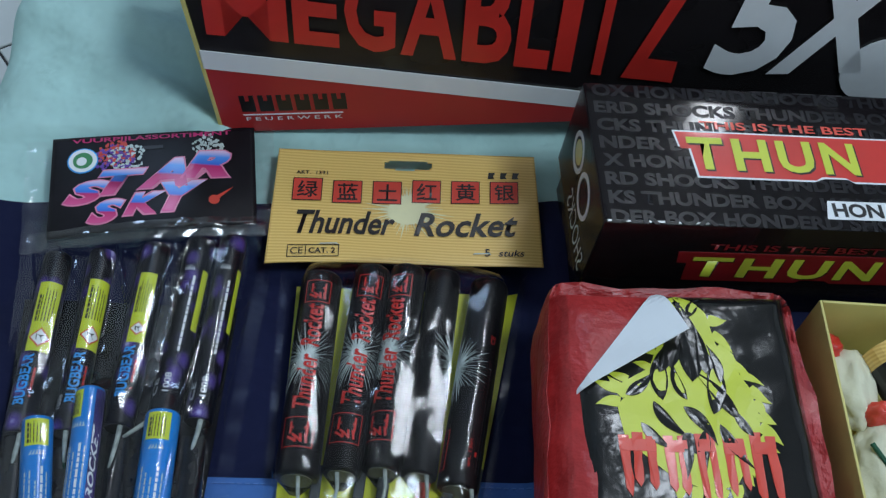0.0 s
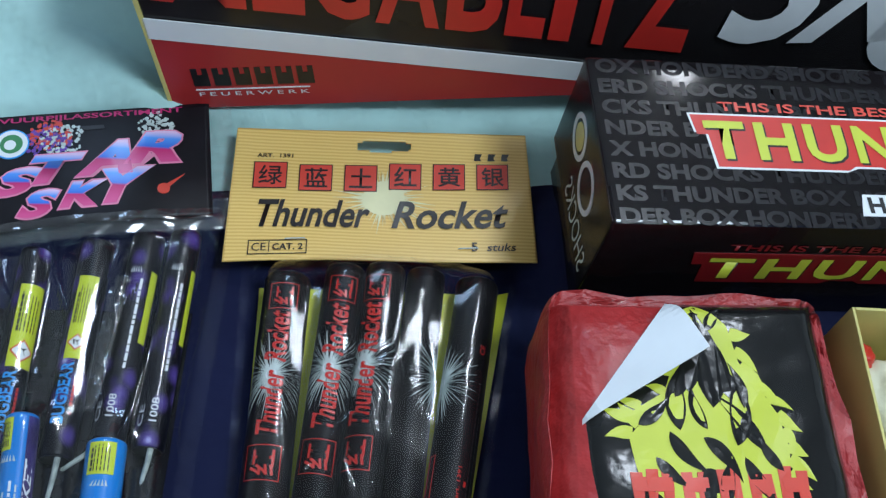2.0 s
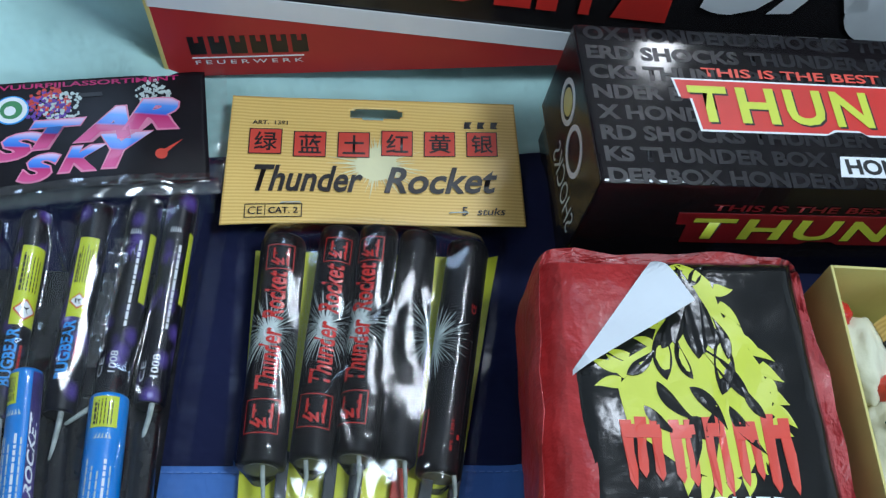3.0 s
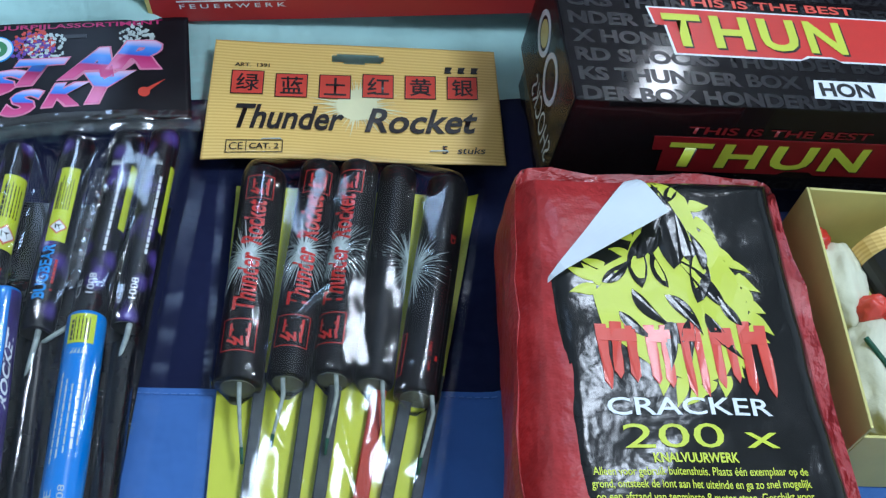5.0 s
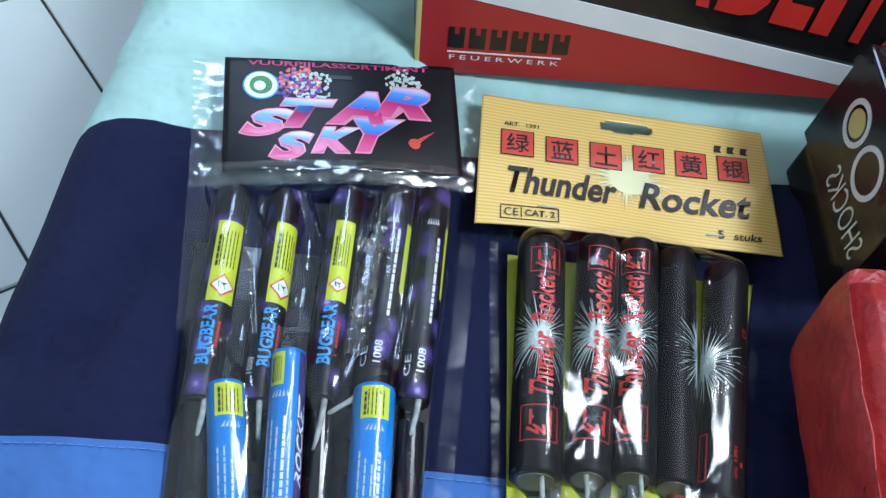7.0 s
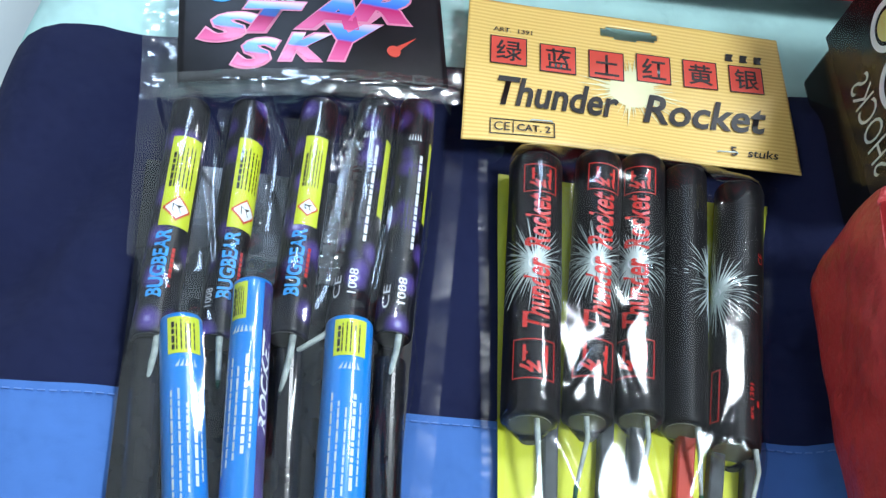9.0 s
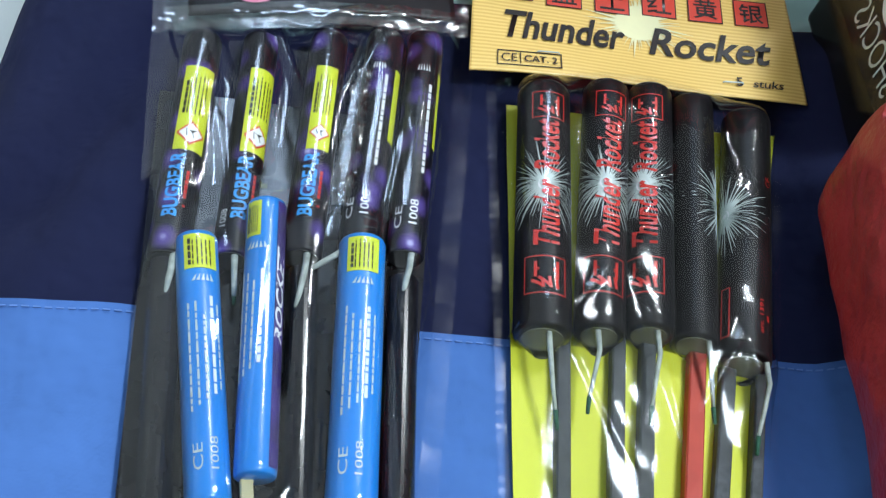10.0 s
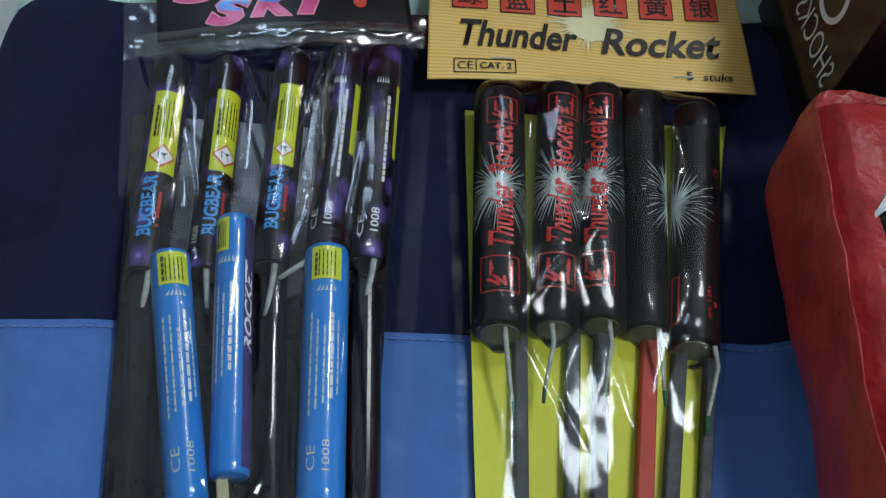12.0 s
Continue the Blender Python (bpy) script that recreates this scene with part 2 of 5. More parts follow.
def words(body, box, place, h=0.00015, shear=0.0, turn=0, bold=0.0, fine=0.0):
    """Lettering in the built-in font, fitted into box (u0, v0, u1, v1) and mapped by place(u, v, w)."""
    cu = bpy.data.curves.new("lettering", "FONT")
    cu.body, cu.size, cu.shear, cu.resolution_u, cu.offset = body, 1.0, shear, 3, bold
    cu.fill_mode = "FRONT"
    ob = bpy.data.objects.new("lettering", cu)
    scene.collection.objects.link(ob)
    dg = bpy.context.evaluated_depsgraph_get()
    me = bpy.data.meshes.new_from_object(ob.evaluated_get(dg))
    bpy.data.objects.remove(ob)
    bpy.data.curves.remove(cu)
    if fine:
        bm = bmesh.new()
        bm.from_mesh(me)
        for _ in range(2):
            long = [e for e in bm.edges if e.calc_length() > fine]
            if long:
                bmesh.ops.subdivide_edges(bm, edges=long, cuts=1)
        bmesh.ops.triangulate(bm, faces=bm.faces[:])
        bm.to_mesh(me)
        bm.free()
    co = [v.co.copy() for v in me.vertices]
    if not co:
        return me
    if turn:
        co = [Vector((-c.y, c.x, 0)) for c in co]
    x0, x1, y0, y1 = min(c.x for c in co), max(c.x for c in co), min(c.y for c in co), max(c.y for c in co)
    u0, v0, u1, v1 = box
    for v, c in zip(me.vertices, co):
        v.co = place(u0 + (c.x - x0) / max(1e-6, x1 - x0) * (u1 - u0), v0 + (c.y - y0) / max(1e-6, y1 - y0) * (v1 - v0), h)
    return me


def bars(rows, box, place, h=0.00015, seed=1, fill=0.86):
    """Illegible small print: broken bars in rows."""
    rnd = random.Random(seed)
    u0, v0, u1, v1 = box
    step = (v1 - v0) / rows
    out = []
    for i in range(rows):
        v = v0 + i * step
        u = u0
        end = u0 + (u1 - u0) * rnd.uniform(0.75, 1.0)
        while u < end:
            w = (u1 - u0) * rnd.uniform(0.05, 0.16)
            e = min(u + w, end)
            out.append(slab([(u, v + step * 0.22), (e, v + step * 0.22), (e, v + step * 0.22 + step * 0.5), (u, v + step * 0.22 + step * 0.5)], h, place))
            u = e + (u1 - u0) * 0.02
    return joined(out)


def rect(u0, v0, u1, v1):
    return [(u0, v0), (u1, v0), (u1, v1), (u0, v1)]


def frame_lines(u0, v0, u1, v1, t, place, h=0.00015):
    return joined([slab(rect(*r), h, place) for r in ((u0, v0, u1, v0 + t), (u0, v1 - t, u1, v1), (u0, v0 + t, u0 + t, v1 - t), (u1 - t, v0 + t, u1, v1 - t))])


def smooth(a, b, x):
    t = min(1, max(0, (x - a) / (b - a)))
    return t * t * (3 - 2 * t)


def nz(x, y, s, k=0.0):
    return noise.noise(Vector((x * s, y * s, k)))


# ---------------- setting ----------------
FLOOR = -0.36


def bed_z(x, y):
    """The top of the bedspread."""
    z = 0.006 * smooth(-0.02, 0.06, y) + 0.008 * smooth(0.064, 0.076, y) + 0.017 * smooth(0.115, 0.15, x) * smooth(-0.5, -0.2, y) * smooth(0.06, 0.02, y)
    z += (0.0012 + 0.003 * smooth(-0.105, -0.15, x)) * nz(x, y, 13) + 0.0008 * nz(x, y * 0.6, 40, 3)
    z += 0.004 * smooth(0.05, 0.10, y) * nz(x * 0.6 + y * 0.5, y - x * 0.3, 16, 6) * smooth(0.0, -0.06, x)
    z += 0.0035 * smooth(-0.10, -0.13, x) * nz(x * 0.5 + y, y * 0.4 - x, 30, 8)
    d = (x + 0.085) * 0.62 + (y - 0.115) * 0.78
    z += 0.013 * math.exp(-(d / 0.011) ** 2) * smooth(0.055, 0.085, y) * smooth(0.0, -0.03, x)
    d = (x + 0.115) * 0.35 + (y - 0.155) * 0.94
    z += 0.014 * math.exp(-(d / 0.013) ** 2) * smooth(0.08, 0.12, y)
    d = (x + 0.128) * 0.92 - (y + 0.03) * 0.38
    z -= 0.008 * math.exp(-(d / 0.008) ** 2) * smooth(-0.09, -0.06, y) * smooth(0.03, 0.0, y)
    z -= 0.012 * smooth(-0.125, -0.19, x)
    return z


room = (-1.6, -1.6, 2.0, 2.2, 2.1)
wall = {}
for name, b in (("wall_north", (room[0], room[3], FLOOR, room[2], room[3] + 0.1, room[4])),
                ("wall_south", (room[0], room[1] - 0.1, FLOOR, room[2], room[1], room[4])),
                ("wall_east", (room[2], room[1], FLOOR, room[2] + 0.1, room[3], room[4])),
                ("wall_west", (room[0] - 0.1, room[1], FLOOR, room[0], room[3], room[4]))):
    tagged(part(name, block(*b), M["plaster"], None), "plain white plastered wall of the room", "wall", kind="structure")
tagged(part("ceiling", block(room[0], room[1], room[4], room[2], room[3], room[4] + 0.1), M["plaster"], None), "plain white ceiling", "ceiling", kind="structure")
floor = tagged(part("floor", block(room[0], room[1], FLOOR - 0.06, room[2], room[3], FLOOR - 0.0025), M["grout"], None), "white square floor tiles with dark joints", "floor", kind="structure")

# bed under the spread
bed = base("bed", 0.5, 0.2, FLOOR, "low bed with a mattress under a striped spread", "bed")
part("mattress", block(-0.10, -0.55, -0.22, 1.2, 0.9, -0.03, 0.02), M["mattress"], bed)
part("bed_base", block(-0.09, -0.54, FLOOR, 1.19, 0.89, -0.222, 0.005), M["wood"], bed)


def edge_x(y):
    return -0.1645 + 0.185 * y + 0.003 * nz(0.3, y, 9)


ROLL = 0.022


def spread_point(u, y):
    """u runs from the hanging side (negative) over the rolled edge and across the top."""
    x0 = edge_x(y) + ROLL
    if u >= 0:
        x = x0 + u
        return Vector((x, y, bed_z(x, y)))
    zt = bed_z(x0, y)
    a = -u / ROLL
    if a <= math.pi / 2:
        return Vector((x0 - ROLL * math.sin(a), y, zt - ROLL + ROLL * math.cos(a)))
    d = -u - ROLL * math.pi / 2
    return Vector((x0 - ROLL + 0.02 * smooth(0, 0.2, d) + 0.006 * nz(d, y, 12) * smooth(0, 0.05, d), y, zt - ROLL - d))


def mint_line(x):
    return 0.0400 + 0.05 * x


def blue_line(x):
    return -0.1030 + 0.002 * smooth(-0.05, -0.15, x)


def far_line(x):
    return 0.215 + 0.05 * x


spread = base("bedspread", 0.3, 0.1, 0.0, "cotton bedspread with mint, navy and light blue sewn stripes", "bedspread")


def panel(name, y_lo, y_hi, material, label, lift=0.0):
    def f(u, v):
        uu = -0.30 + 1.25 * (u ** 0.9)
        xs = edge_x(0) + ROLL + max(uu, -0.03)
        y = y_lo(xs) + (y_hi(xs) - y_lo(xs)) * v
        p = spread_point(uu, y)
        puck = 0.0007 * (math.exp(-abs(y - y_lo(xs)) / 0.004) + math.exp(-abs(y_hi(xs) - y) / 0.004))
        return p + Vector((0, 0, lift - puck))
    return part(name, sheet_mesh(190, 44, f), material, spread, label, smooth=True)


panel("light_blue_panel", lambda x: -0.50, blue_line, M["sky"], "light blue cotton stripe")
panel("navy_panel", blue_line, mint_line, M["navy"], "dark navy cotton stripe")
panel("mint_panel", mint_line, far_line, M["mint"], "pale mint cotton stripe with creases")
panel("lilac_panel", far_line, lambda x: 0.85, M["lilac"], "grey lilac cotton stripe")


def seam(line, off):
    out = []
    k = -0.05
    while k < 0.7:
        pts = []
        for q in (k, k + 0.0022):
            xs = edge_x(0) + ROLL + q
            pts.append(spread_point(q, line(xs) + off) + Vector((0, 0, 0.0003)))
        a, b = pts
        w = Vector((0, 0.00022, 0))
        out.append(mesh_of([a - w, b - w, b + w, a + w, a - w + Vector((0, 0, -0.0006)), b - w + Vector((0, 0, -0.0006)), b + w + Vector((0, 0, -0.0006)), a + w + Vector((0, 0, -0.0006))],
                           [(0, 1, 2, 3), (4, 7, 6, 5), (0, 4, 5, 1), (2, 6, 7, 3)]))
        k += 0.0034
    return joined(out)


part("seam", seam(blue_line, -0.0028), M["thread"], spread, "light sewing thread")["kind"] = "stuff"

# ---------------- large poster box standing at the back ----------------
MB_O, MB_A = Vector((-0.0255, 0.0750, 0.0150)), radians(5.0)
MB_R = Matrix.Translation(MB_O) @ Matrix.Rotation(radians(2.2), 4, "Z") @ Matrix.Rotation(radians(-2.0), 4, "X") @ Matrix(((1, 0, -0.09, 0), (0, 1, 0, 0), (0, 0, 1, 0), (0, 0, 0, 1))) @ Matrix.Rotation(-MB_A, 4, "Y")


def mb(u, v, w):
    return MB_R @ Vector((u, -w, v))


# the box has slumped a little sideways
poster_box = base("firework_box", 0.15, 0.1, 0.012, "large black and red cardboard box standing on its long side", "box")
part("body", turned(block(0, 0.0005, 0, 0.46, 0.10, 0.106, 0.0012), MB_R), M["poster_black"], poster_box)
part("red_band", slab([(0.0, 0.0), (0.232, 0.0), (0.0, 0.0441)], 0.0004, mb), M["poster_red"], poster_box, "dark red printed band")
part("white_stripe", slab([(0.0, 0.0446), (0.235, 0.0), (0.297, 0.0), (0.0, 0.0562)], 0.0006, mb), M["poster_white"], poster_box, "slanting white printed stripe")
part("edge_strip", turned(block(-0.0012, -0.0006, 0, 0.0008, 0.004, 0.106, 0.0003), MB_R), M["straw_card"], poster_box, "bare card edge")


def slant(place, k, lean):
    """Lettering on a falling base line, leaning by lean."""
    return lambda u, v, w: place(u + lean * v, v + k * u, w)


title = slant(lambda u, v, w: mb(u, v + 0.0672, w), -0.180, 0.10)
u = 0.006
for ch, w in zip("MEGABLITZ", (0.0390, 0.0230, 0.0257, 0.0288, 0.0252, 0.0190, 0.0119, 0.0226, 0.0300)):
    part("letter", words(ch, (u, 0, u + w - 0.0025, 0.103 - 0.0672 + 0.18 * u), title, 0.0005, bold=0.03), M["ink_red"], poster_box)
    u += w
big = slant(lambda u, v, w: mb(u, v + 0.036, w), -0.02, 0.22)
part("letter", words("5", (0.2415, 0, 0.279, 0.070), big, 0.0007, bold=0.03), M["ink_white"], poster_box)
part("letter", words("X", (0.275, 0, 0.325, 0.070), big, 0.0006, bold=0.03), M["ink_white"], poster_box)
part("round_mark", slab([(0.336 + 0.022 * math.cos(a * math.pi / 12), 0.030 + 0.022 * math.sin(a * math.pi / 12)) for a in range(24)], 0.0006, mb), M["ink_white"], poster_box, "white round mark")
# maker's mark: plain blocks, and the line under it
for i in range(6):
    a = 0.0125 + i * 0.0090
    part("mark_block", slab([(a, 0.0145), (a + 0.0070, 0.0145), (a + 0.0070, 0.0255), (a + 0.0046, 0.0255), (a + 0.0046, 0.0215), (a + 0.0026, 0.0215), (a + 0.0026, 0.0255), (a, 0.0255)], 0.0007, mb), M["ink_black"], poster_box, "black block of a maker's mark")
part("rule", slab(rect(0.0125, 0.0118, 0.0620, 0.0124), 0.0007, mb), M["ink_white"], poster_box)
part("lettering", words("F E U E R W E R K", (0.0135, 0.0080, 0.0615, 0.0105), mb, 0.0007, bold=0.01), M["ink_white"], poster_box, "small white capitals")

# ---------------- low black box with the yellow title ----------------
TB = (0.1405, -0.0255, 0.038, 0.40, 0.0520, 0.0925)
TB_R = Matrix.Translation((TB[0], TB[1], 0)) @ Matrix.Rotation(radians(1.0), 4, "Z") @ Matrix.Translation((-TB[0], -TB[1], 0))
crate = base("firework_crate", 0.27, 0.018, TB[2], "long black glossy box in shrink wrap with a yellow title", "box")
part("body", turned(block(*TB, 0.0012), TB_R), M["black_gloss"], crate)
part("support_fold", turned(block(TB[0] + 0.004, TB[1] + 0.004, 0.012, TB[3], TB[4], TB[2] + 0.001, 0.002), TB_R), M["black_card"], crate, "dark underside in folded wrap")


def tb_top(u, v, w):
    return TB_R @ Vector((TB[0] + u, TB[1] + v, TB[5] + w))


def tb_front(u, v, w):
    return TB_R @ Vector((TB[0] + u, TB[1] - w, TB[2] + v))


def tb_left(u, v, w):
    return TB_R @ Vector((TB[0] - w, TB[1] + u, TB[2] + v))


line = "BOX HONDERD SHOCKS THUNDER "
for i in range(8):
    v1 = 0.0765 - i * 0.0100
    r = (line * 4)[(7 * i + 1) % len(line):][:28]
    part("ghost_lettering", words(r, (0.003, v1 - 0.0072, 0.192, v1), tb_top, 0.00012, bold=0.045), M["ink_ghost"], crate, "dark grey background capitals")
# same print on both faces; the front's red has the shade in its colour
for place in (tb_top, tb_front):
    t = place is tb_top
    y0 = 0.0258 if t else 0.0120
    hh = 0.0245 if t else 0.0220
    part("caption", words("THIS IS THE BEST", (0.0505, y0 + hh + 0.0022, 0.130, y0 + hh + 0.0068), place, 0.0003, bold=0.02), M["ink_orange"] if t else M["ink_red_shaded"], crate, "red capitals")
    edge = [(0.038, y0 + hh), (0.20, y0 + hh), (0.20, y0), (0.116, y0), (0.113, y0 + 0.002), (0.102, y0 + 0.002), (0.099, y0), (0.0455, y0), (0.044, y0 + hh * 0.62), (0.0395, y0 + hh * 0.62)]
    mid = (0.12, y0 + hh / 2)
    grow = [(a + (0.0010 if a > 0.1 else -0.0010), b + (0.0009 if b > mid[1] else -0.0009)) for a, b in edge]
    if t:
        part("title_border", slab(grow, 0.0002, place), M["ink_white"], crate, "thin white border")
    part("title_field", slab(edge, 0.0003, place), M["ink_red"] if t else M["ink_red_shaded"], crate, "red field behind the title")
    pitch, first = (0.0206, 0.0425) if t else (0.0232, 0.0460)
    for j, ch in enumerate("THUN"):
        a = first + j * pitch
        bx = (a, y0 + 0.0035, a + pitch * 0.80, y0 + hh - 0.0030)
        part("title_shadow", words(ch, (bx[0] + 0.0008, bx[1] - 0.0008, bx[2] + 0.0008, bx[3] - 0.0008), place, 0.00042, bold=0.03), M["ink_black"], crate)
        part("title_letter", words(ch, bx, place, 0.00060, bold=0.03), M["ink_yellow"], crate, "yellow capital")
part("name_field", slab([(0.099, 0.0050), (0.101, 0.0148), (0.18, 0.0148), (0.18, 0.0050)], 0.00025, tb_top), M["ink_white"], crate, "white block")
part("name_letters", words("HON", (0.1025, 0.0062, 0.1255, 0.0136), tb_top, 0.0004, bold=0.035), M["ink_black"], crate, "black capitals on white")
part("ghost_lettering", words("BOX HONDERD SHOCKS BOX", (0.06, 0.0012, 0.24, 0.0075), tb_front, 0.00012, bold=0.01), M["ink_ghost"], crate, "dark grey background capitals")
part("end_panel", slab(rect(0.0008, 0.0008, 0.0767, 0.0537), 0.0002, tb_left), M["end_gloss"], crate, "dark printed end panel")
part("end_lettering", words("SHOCKS", (0.006, 0.006, 0.046, 0.018), tb_left, 0.0005, bold=-0.005), M["ink_silver"], crate, "white outlined capitals")
for cu, cv, r in ((0.030, 0.031, 0.011), (0.053, 0.034, 0.010)):
    ring = []
    for k in range(28):
        a, b = k * math.tau / 28, (k + 1) * math.tau / 28
        ring.append(slab([(cu + r * math.cos(a), cv + r * math.sin(a)), (cu + r * math.cos(b), cv + r * math.sin(b)), (cu + (r - 0.0024) * math.cos(b), cv + (r - 0.0024) * math.sin(b)), (cu + (r - 0.0024) * math.cos(a), cv + (r - 0.0024) * math.sin(a))], 0.0005, tb_left))
    part("ring_print", joined(ring), M["ink_white"], crate, "pale ring")
    if cu > 0.04:
        part("ring_fill", slab([(cu + (r - 0.004) * math.cos(k * math.tau / 20), cv + (r - 0.004) * math.sin(k * math.tau / 20)) for k in range(20)], 0.0004, tb_left), M["straw_card"], crate, "ochre disc")


def wrap_pt(u, v):
    # folded shrink wrap on the end of the box
    a, b = 0.0775 - u * 0.0785, -0.001 + v * 0.056
    k = 0.0012 + 0.0005 * abs(nz(a, b, 90)) + 0.0006 * max(0, nz(a, b, 40, 4))
    return tb_left(a, b, k)


ob = part("wrap", sheet_mesh(46, 30, wrap_pt), M["wrap"], crate, "crinkled clear shrink wrap", smooth=True)
ob.visible_shadow = False

# ---------------- soft pack with a black label ----------------
WP = dict(x0=0.1175, x1=0.2268, y0=-0.232, y1=-0.0405, z0=0.014, z1=0.0735)


def pack_top(x, y):
    """Height of the pack's upper side."""
    e = min(x - WP["x0"], WP["x1"] - x, WP["y1"] - y, y - WP["y0"])
    z = WP["z1"] - 0.012 * (1 - smooth(0, 0.016, e)) ** 2
    z += 0.0012 * nz(x, y, 26, 2) + 0.0008 * nz(x, y, 60, 7) + 0.0035 * smooth(0.15, 0.19, x) * smooth(-0.11, -0.05, y) * 0.4
    return z


pack = base("cracker_pack", 0.168, -0.137, WP["z0"], "thick red film pack with a crumpled black label", "firework pack")
bm = block(WP["x0"], WP["y0"], WP["z0"], WP["x1"], WP["y1"], WP["z1"], 0.009, 4)
bmesh.ops.subdivide_edges(bm, edges=bm.edges[:], cuts=3, use_grid_fill=True)
bmesh.ops.subdivide_edges(bm, edges=[e for e in bm.edges if e.calc_length() > 0.006], cuts=2, use_grid_fill=True)
for v in bm.verts:
    x, y, z = v.co
    if z > 0.068:
        v.co.z += pack_top(x, y) - WP["z1"] + 0.0
    else:
        s = 0.0036 * noise.noise(Vector((x * 40, y * 40, z * 40))) + 0.0016 * noise.noise(Vector((x * 110, y * 110, z * 70)))
        d = Vector((x - 0.168, y + 0.137, 0)).normalized()
        v.co += d * (s - 0.004 * smooth(0.05, 0.02, z))
for v in bm.verts:
    v.co.x += 0.07 * (v.co.y + 0.06) * (WP["x1"] - v.co.x) / (WP["x1"] - WP["x0"])
part("film_body", bm, M["red_film"], pack, "creased red plastic film", smooth=True)


def on_pack(x, y, w):
    return Vector((x, y, pack_top(x, y) + 0.0005 + w))


FOLD_A, FOLD_B = Vector((0.1650, -0.0450)), Vector((0.1236, -0.0970))


def left_side(y):
    """The label's left edge, cut by the turned corner."""
    t = (y - FOLD_B.y) / (FOLD_A.y - FOLD_B.y)
    if t > 0:
        return FOLD_B.x + (FOLD_A.x - FOLD_B.x) * t
    return FOLD_B.x + (FOLD_B.y - y) * -0.085


def right_side(y):
    return 0.2230 + (y + 0.044) * 0.01


def label_pt(u, v):
    y = -0.226 + v * (0.226 - 0.0445)
    x = left_side(y) + u * (right_side(y) - left_side(y))
    return on_pack(x, y, 0)


part("label", sheet_mesh(60, 110, label_pt), M["label_black"], pack, "glossy black printed label", smooth=True)


def tilt_paper(u, v, w):
    # turned-down corner, springing a little off the label
    d = ((Vector((u, v)) - FOLD_B).cross(FOLD_A - FOLD_B)) / (FOLD_A - FOLD_B).length
    return Vector((u, v, pack_top(u, v) + 0.0012 + w + 0.45 * max(0, d)))


C3 = Vector((0.1722, -0.0705))
nn = 12
vv, ff, idx = [], [], {}
for i in range(nn + 1):
    for j in range(nn + 1 - i):
        q = FOLD_A + (FOLD_B - FOLD_A) * (i / nn) + (C3 - FOLD_A) * (j / nn)
        idx[i, j] = len(vv)
        vv.append(tilt_paper(q.x, q.y, 0))
for i in range(nn):
    for j in range(nn - i):
        ff.append((idx[i, j], idx[i + 1, j], idx[i, j + 1]))
        if j < nn - i - 1:
            ff.append((idx[i + 1, j], idx[i + 1, j + 1], idx[i, j + 1]))
me = mesh_of(vv, ff)
bm = bmesh.new()
bm.from_mesh(me)
bmesh.ops.solidify(bm, geom=bm.faces[:], thickness=0.0003)
part("turned_corner", bm, M["paper"], pack, "white paper back of the turned corner")


def tongue(x, y, length, width, ang, bend, blunt=True):
    """A pointed flame."""
    left, right = [], []
    for k in range(15):
        s = k / 14
        a = ang + bend * s
        cx = x + length * s * math.cos(ang + bend * s * 0.5)
        cy = y + length * s * math.sin(ang + bend * s * 0.5)
        wd = width * ((1 - s) ** 0.8 * (0.75 + 0.5 * math.sin(s * 3.1)) if blunt else math.sin(math.pi * s ** 0.7) ** 1.2)
        left.append((cx - math.sin(a) * wd / 2, cy + math.cos(a) * wd / 2))
        right.append((cx + math.sin(a) * wd / 2, cy - math.cos(a) * wd / 2))
    return slab(left + right[::-1], 0.0002, on_pack)


def slab_tongue(f):
    me = tongue(f[0], f[1], f[2], f[3], radians(f[4]), radians(f[5]), False)
    me.transform(Matrix.Translation((0, 0, 0.00025)))
    return me


# the flame: one tapering body with a ragged rim, cut by black tongues
body = [(0.1430, -0.1160), (0.1412, -0.1010), (0.1455, -0.0965), (0.1420, -0.0925), (0.1565, -0.0840), (0.1620, -0.0720), (0.1660, -0.0600), (0.1690, -0.0505), (0.1735, -0.0480),
        (0.1790, -0.0525), (0.1835, -0.0580), (0.1860, -0.0720), (0.1905, -0.0800), (0.1975, -0.0920), (0.1990, -0.1050), (0.1965, -0.1160), (0.1850, -0.1330), (0.1740, -0.1370), (0.1590, -0.1300)]
bm = bmesh.new()
bm.faces.new([bm.verts.new((x, y, 0)) for x, y in body])
bmesh.ops.triangulate(bm, faces=bm.faces[:])
for _ in range(3):
    bmesh.ops.subdivide_edges(bm, edges=[e for e in bm.edges if e.calc_length() > 0.0035], cuts=1)
bmesh.ops.triangulate(bm, faces=bm.faces[:])
for v in bm.verts:
    v.co = on_pack(v.co.x, v.co.y, 0.0002)
part("flame_body", bm, M["ink_yellow"], pack, "yellow printed flame")
rnd = random.Random(5)
for a, b, n, out in ((1, 7, 9, 155), (10, 15, 11, -30), (15, 18, 7, -95)):
    for k in range(n):
        q = a + (b - a) * (k + 0.5) / n
        p0, p1 = Vector(body[int(q)]), Vector(body[int(q) + 1])
        p = p0.lerp(p1, q - int(q))
        part("flame_print", tongue(p.x, p.y, rnd.uniform(0.007, 0.012), rnd.uniform(0.004, 0.006), radians(out + rnd.uniform(-25, 25)), radians(rnd.uniform(-40, 40))), M["ink_yellow"], pack, "yellow printed flame")
